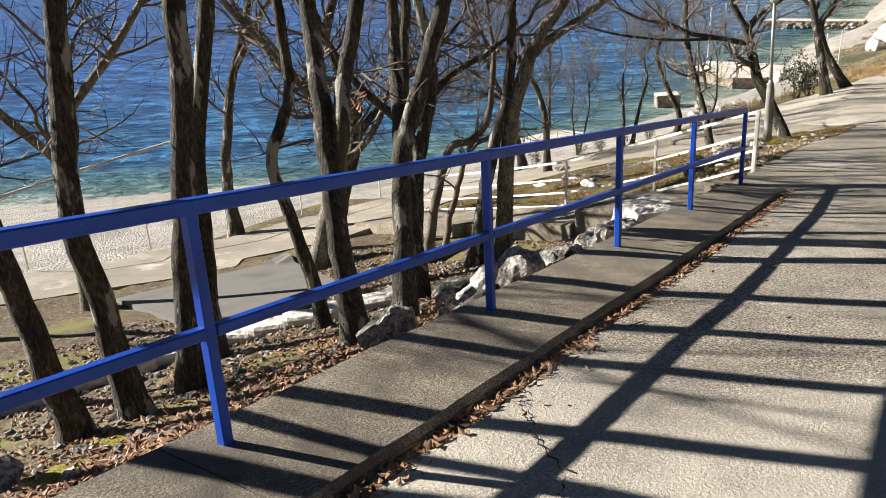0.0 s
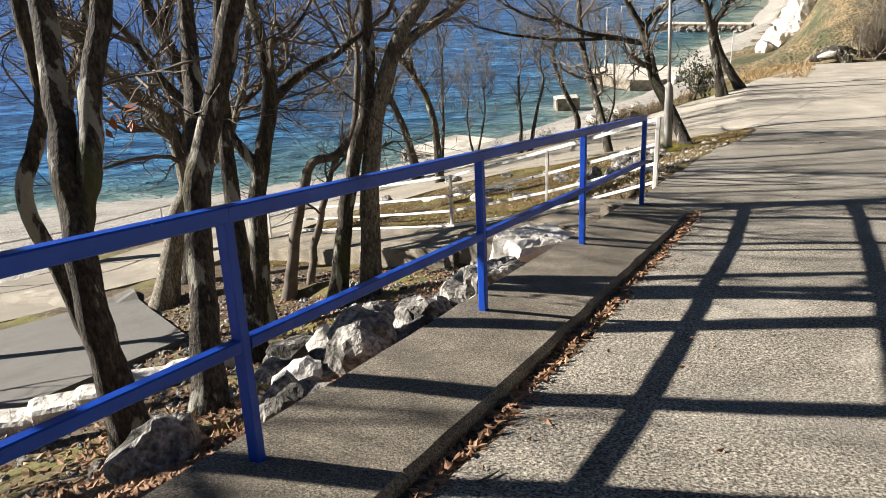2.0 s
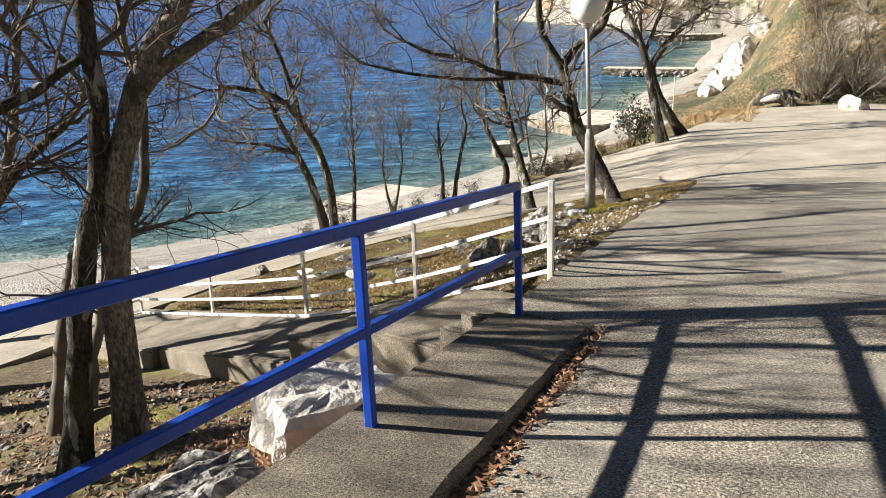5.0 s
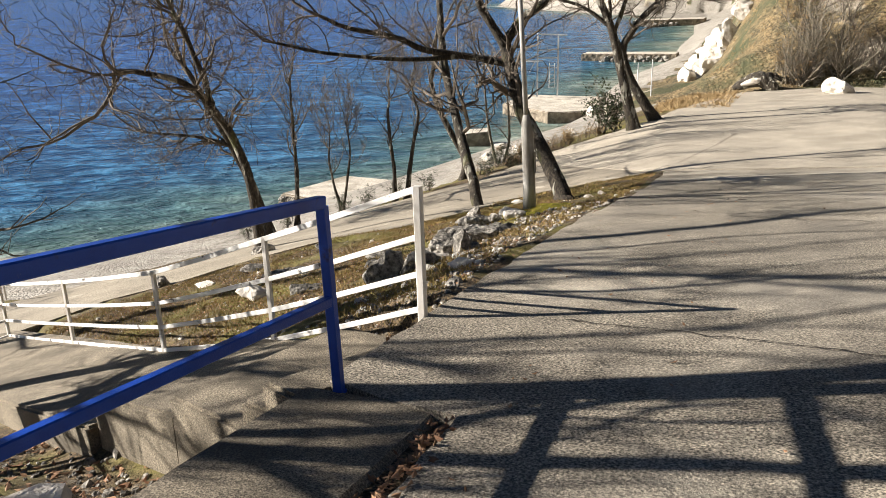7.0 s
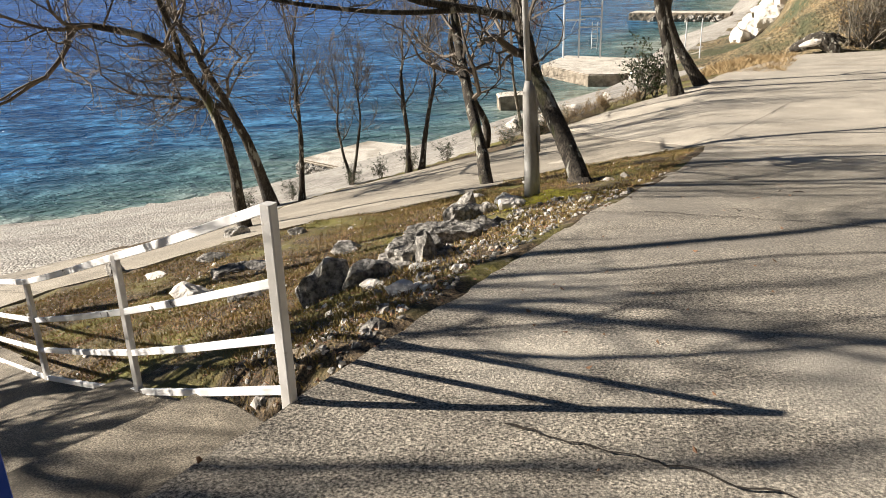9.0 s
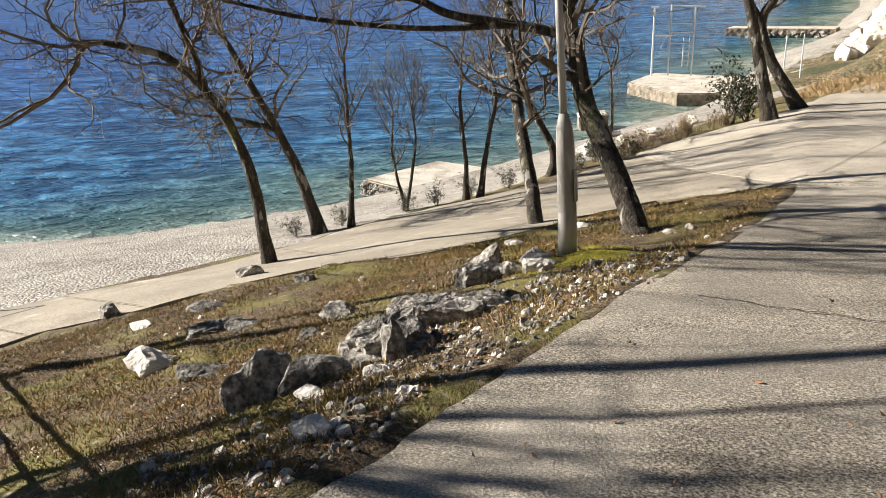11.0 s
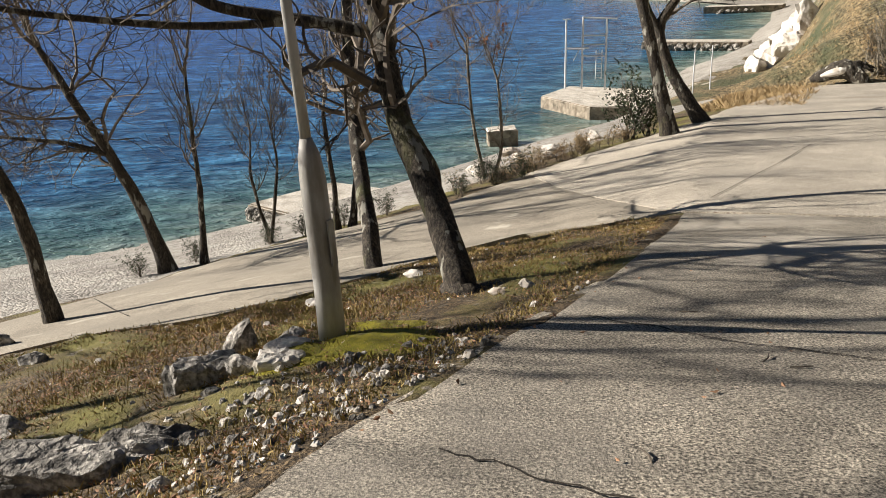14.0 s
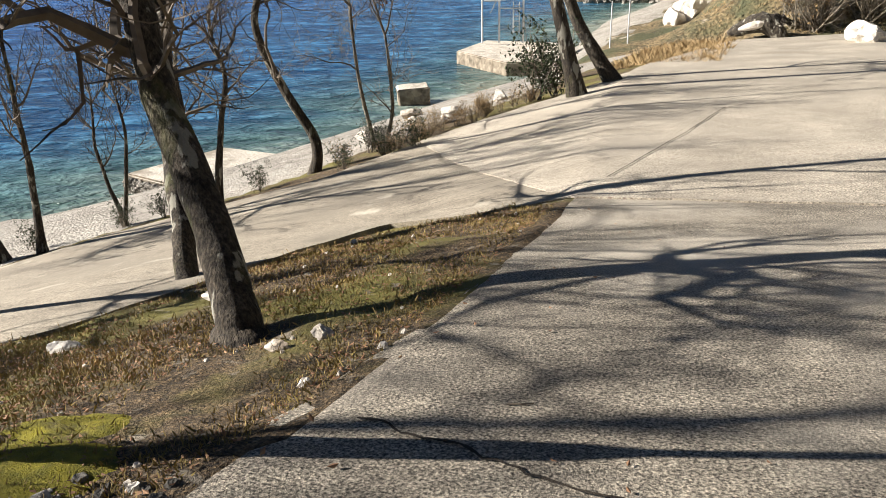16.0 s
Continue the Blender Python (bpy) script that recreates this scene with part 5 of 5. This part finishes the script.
def gutter_leaf(r):
    y = r.uniform(-5, 6.6)
    x = r.gauss(0.64, 0.05 + .05 * max(0, noise.noise((y * 1.3, 0, 8))))
    return x, y, float(land(max(x, .66), y)) - (0.05 if x < .66 else -.002)


def road_leaf(r):
    y, x = r.uniform(-4, 20), r.gauss(0.75, .7)
    x = x if x > .68 or y > 7.5 else .7 + abs(x) * .3
    return max(x, float(table(EDGE_X, y))), y, float(land(max(x, float(table(EDGE_X, y))), y)) + .004


def lower_leaf(r):
    x, y = on_bank()
    return x, y, bed_z(x, y) + .005


def slope_leaf(r):
    x, y = r.uniform(-7.5, -1.5), r.uniform(-3, 8)
    return x, y, bed_z(x, y) + .005


litter("fallen_leaves", 36000, bank_leaf, M_LEAF, "brown fallen oak leaves below the railing", .02, .044, 11)
litter("gutter_leaves", 2200, gutter_leaf, M_LEAF, "dead leaves caught in the gutter", .014, .032, 12)
litter("road_leaves", 160, road_leaf, M_LEAF, "stray leaves on the road", .012, .025, 13)
litter("bank_leaves", 17000, lower_leaf, M_LEAF, "brown leaves scattered in the dry grass", .008, .019, 14)
litter("slope_leaves", 5000, slope_leaf, M_LEAF, "grey-brown leaves on the shaded slope", .025, .05, 15)


def stones(name, count, place, label, lo, hi, seed, mat):
    rng = random.Random(seed)
    b = Build()
    for _ in range(count):
        p = Vector(place(rng))
        s_ = rng.uniform(lo, hi) * (1 if rng.random() < .85 else 2)
        vs = [p + Vector((rng.gauss(0, .15) + math.cos(k * 1.257) * 1.0, rng.gauss(0, .15) + math.sin(k * 1.257), rng.uniform(-.5, .1))) * s_ for k in range(5)]
        vs += [p + Vector((math.cos(k * 1.257 + .5) * .6, math.sin(k * 1.257 + .5) * .6, rng.uniform(.3, .8))) * s_ for k in range(5)]
        b.add(vs, [(k, (k + 1) % 5, 5 + k) for k in range(5)] + [((k + 1) % 5, 5 + (k + 1) % 5, 5 + k) for k in range(5)] + [(5, 6, 7, 8, 9)])
    return tagged(part(name, b, mat), label, "stones", kind="stuff")


stones("bank_stones", 350, lower_leaf, "small pale stones scattered on the bank", .008, .024, 21, M_ROCKW)
def edge_stone(r):
    y = r.uniform(8.4, 14.2)
    x = float(table(EDGE_X, y)) - .1 - abs(r.gauss(0, .75))
    return x, y, bed_z(x, y)


stones("edge_stones", 420, edge_stone, "limestone rubble along the road edge", .008, .03, 23, M_ROCKW)
stones("edge_rubble", 700, edge_stone, "grey limestone rubble along the road edge", .008, .035, 24, M_ROCK)
stones("slope_stones", 3200, slope_leaf, "grey stones on the shaded slope", .012, .038, 22, M_ROCK)

# moss cushion by the lamp foot and moss among the rocks
for x, y, r_ in ((-0.78, 14.1, .46), (-1.2, 13.85, .34), (-0.95, 14.55, .3), (-2.0, -1.9, .3), (-2.3, -1.3, .25)):
    b = Build()
    n = 26
    for j in range(9):
        for i in range(n):
            a = 2 * math.pi * i / n
            rr_ = r_ * (j + .01) / 8 * (1 + .25 * noise.noise((math.cos(a) * 1.5 + x, math.sin(a) * 1.5 + y, 0)))
            px, py = x + math.cos(a) * rr_ * 1.3, y + math.sin(a) * rr_
            b.v.append((px, py, float(land(px, py)) + rough(px, py) + .05 * (1 - (j / 8) ** 2) - .02 + .012 * noise.noise((px * 14, py * 14, 0))))
    b.f = [(j * n + i, j * n + (i + 1) % n, (j + 1) * n + (i + 1) % n, (j + 1) * n + i) for j in range(8) for i in range(n)] + [tuple(range(n))[::-1]]
    b.mi = [0] * len(b.f)
    tagged(part("moss", b, M_MOSS, smooth=True), "yellow-green moss cushion on the bank", "moss", kind="stuff")

# fallen stump at the far roadside
log = thing("tree_stump", (1.35, 46.2, float(land(1.35, 46.2)) + .05), "grey uprooted tree stump lying by the road", "stump")
b = Build()
b.tube(smooth_path([(-1.3, 0, .1), (-.5, .1, .5), (.3, 0, .75), (1.0, -.1, .25), (1.5, -.2, 0)], 5), [.12, .2, .3, .34, .36, .38, .42, .46, .5, .5, .5, .5, .48, .45, .4, .35, .3, .25, .2, .15, .1], 12)
for k in range(6):
    b.tube([(.6, 0, .5), (.7 + .2 * k % .5, -.3 + .12 * k, .8 + .05 * k), (1.0 + .12 * k, -.5 + .2 * k, .6 + .1 * (k % 3))], [.16, .1, .04], 7)
b.v = [tuple(Vector(v) * (1 + .15 * noise.noise(Vector(v) * 2.5))) for v in b.v]
b.v = [(v[0] * .8, v[1] * .8, v[2] * .75) for v in b.v]
part("stump", b, M_BARK, log)
b = Build()
b.tube(smooth_path([(-.7, -.25, .3), (-.1, -.3, .5), (.35, -.25, .62)], 4), [.05, .1, .14, .16, .17, .16, .13, .1, .06], 10)
part("bleached_wood", b, M_ROCKW, log, "pale bleached bare wood")

# posts at the beach, rope between trees, small sticks on the road
for x, y in ((-5.0, 50), (-4.3, 50.6)):
    p_ = thing("marker_post", at_land(x, y), "thin grey marker post by the beach", "post")
    b = Build()
    b.tube([(0, 0, 0), (0, 0, 2.2)], [.035, .03], 8)
    part("pole", b, M_METAL, p_)
rope = thing("rope", (-2.84, -.02, .81), "white rope tied between the tree trunks", "rope")
b = Build()
b.tube([(0, 0, 0), (.06, -.8, -.01), (-.1, -1.36, -.09), (-.15, -2.3, -.2)], [.011] * 4, 6)
part("strand", b, M_ROPE, rope)
for x, y, a in ((0.75, -1.1, .4), (1.55, 14.35, 1.2), (1.72, 14.25, .3), (1.25, 12.9, 2), (0.85, 0.3, .9), (1.0, 15.2, .2), (0.7, 3.1, 2.4)):
    st = thing("stick", (x, y, float(land(x, y)) + .012), "small dry stick lying on the road", "stick")
    b = Build()
    b.tube([(-.06 * math.cos(a), -.06 * math.sin(a), -.006), (0, 0, 0), (.06 * math.cos(a + .4), .06 * math.sin(a + .4), -.006)], [.004, .005, .003], 5)
    part("twig", b, M_TWIG, st)


# cracks in the asphalt
def crack(pts, w, seed):
    line = resample(pts, 60)
    b = Build()
    for i, (x, y) in enumerate(line):
        o_ = .05 * noise.noise((i * .25, seed, 0)) + .02 * noise.noise((i * .9, seed, 5))
        ww = w * (.45 + .8 * abs(noise.noise((i * .4, seed, 9))))
        for sgn in (-1, 1):
            b.v.append((x + o_ * .5, y + o_ + sgn * ww, float(land(x + o_ * .5, y + o_ + sgn * ww)) + .009))
    b.f = [(2 * i, 2 * i + 1, 2 * i + 3, 2 * i + 2) for i in range(59)]
    b.mi = [0] * 59
    tagged(part("road_crack", b, M_GAP), "dark crack across the asphalt", "crack", kind="structure")


crack([(0.39, 14.87), (0.8, 14.79), (1.38, 14.6), (1.76, 14.57), (2.25, 14.5), (3.2, 14.3)], .013, 1)
crack([(0.47, 12.66), (1.0, 12.58), (1.67, 12.5), (2.33, 12.34), (3.2, 12.2)], .012, 2)
crack([(0.82, 8.23), (1.3, 8.15), (1.9, 8.06), (2.36, 7.96), (3.2, 7.8)], .011, 3)
crack([(0.72, -0.98), (0.97, -1.37), (1.25, -1.63), (1.4, -2.1)], .01, 5)
# joints of the shore path
for a, c in (((-5.6, 16.2), (-8.9, 18.3)), ((-7.1, 13.7), (-10.9, 14.7)), ((-8.1, 12.6), (-11.6, 13.3))):
    line = resample([a, c], 20)
    b = Build()
    for x, y in line:
        for sgn in (-.006, .006):
            b.v.append((x + sgn, y + sgn, float(land(x, y)) + .043))
    b.f = [(2 * i, 2 * i + 1, 2 * i + 3, 2 * i + 2) for i in range(19)]
    b.mi = [0] * 19
    tagged(part("path_joint", b, M_GAP), "dirt-filled joint across the shore path", "joint", kind="structure")

# ---- far land across the water ----
def ridge(name, dist, top, mat, label, seed, a0, a1, bottom=SEA - 1):
    b = Build()
    n = 90
    for i in range(n):
        a = radians(a0 + (a1 - a0) * i / (n - 1))
        h = top * (.55 + .6 * noise.fractal((i * .07, seed, 0), 1.0, 2.0, 4))
        h *= min(1, (n - 1 - i) / 12 + .15)
        for k, (f_, hh) in enumerate(((1, bottom), (1.01, max(h * .5, 3)), (1.04, max(h, 5)), (1.2, bottom))):
            b.v.append((-math.sin(a) * dist * f_, math.cos(a) * dist * f_, hh))
    b.f = [(4 * i + k, 4 * i + k + 1, 4 * i + k + 5, 4 * i + k + 4) for i in range(n - 1) for k in range(3)]
    b.mi = [0] * len(b.f)
    tagged(part(name, b, mat), label, "distant land", kind="structure")


ridge("backdrop_land", 2600, 15, M_FARLAND, "low wooded coast across the water", 3, 95, 12)
ridge("backdrop_mountain", 3700, 62, M_FARHILL, "hazy blue mountains on the horizon", 8, 95, 8)
# pale haze of the sky above the horizon
M_HAZE = bpy.data.materials.new("horizon_haze")
M_HAZE.use_nodes = True
haze = M_HAZE.node_tree.nodes["Principled BSDF"]
haze.inputs["Base Color"].default_value = (0, 0, 0, 1)
haze.inputs["Specular IOR Level"].default_value = 0
haze.inputs["Emission Color"].default_value = (0.66, 0.82, 1.0, 1)
haze.inputs["Emission Strength"].default_value = 0.28
b = Build()
for i in range(61):
    a = radians(-100 + 5.0 * i * 1.0)
    for hh in (SEA - 1, 520):
        b.v.append((-math.sin(a) * 4700, math.cos(a) * 4700, hh))
b.f = [(2 * i, 2 * i + 1, 2 * i + 3, 2 * i + 2) for i in range(60)]
b.mi = [0] * 60
tagged(part("backdrop_sky", b, M_HAZE), "pale hazy sky low above the sea horizon", "sky", kind="structure")

# combed grooves and a long joint in the concrete apron
def groove(name, a, c, w, lift, label):
    line = resample([a, c], 26)
    b = Build()
    nx, ny = -(c[1] - a[1]), c[0] - a[0]
    ln = math.hypot(nx, ny)
    for i, (x, y) in enumerate(line):
        o_ = .02 * noise.noise((i * .3, a[0] * 3, a[1]))
        ww = w * (.5 + .7 * abs(noise.noise((i * .5, a[1] * 5, 1))))
        for sgn in (-1, 1):
            px, py = x + nx / ln * (sgn * ww + o_), y + ny / ln * (sgn * ww + o_)
            b.v.append((px, py, float(land(px, py)) + lift))
    b.f = [(2 * i, 2 * i + 1, 2 * i + 3, 2 * i + 2) for i in range(25)]
    b.mi = [0] * 25
    tagged(part(name, b, M_GAP), label, "joint", kind="structure")


for k in range(20):
    t = k / 19
    groove("apron_groove", (-2.15 - 2.1 * t, 21.0 + 4.2 * t), (0.0 - 2.4 * t + .3 * math.sin(k * 2.3), 22.9 + 4.0 * t), .007, .033, "shallow combed groove in the concrete apron")
groove("apron_joint", (0.15, 21.8), (1.2, 27.3), .014, .033, "dark joint across the concrete apron")
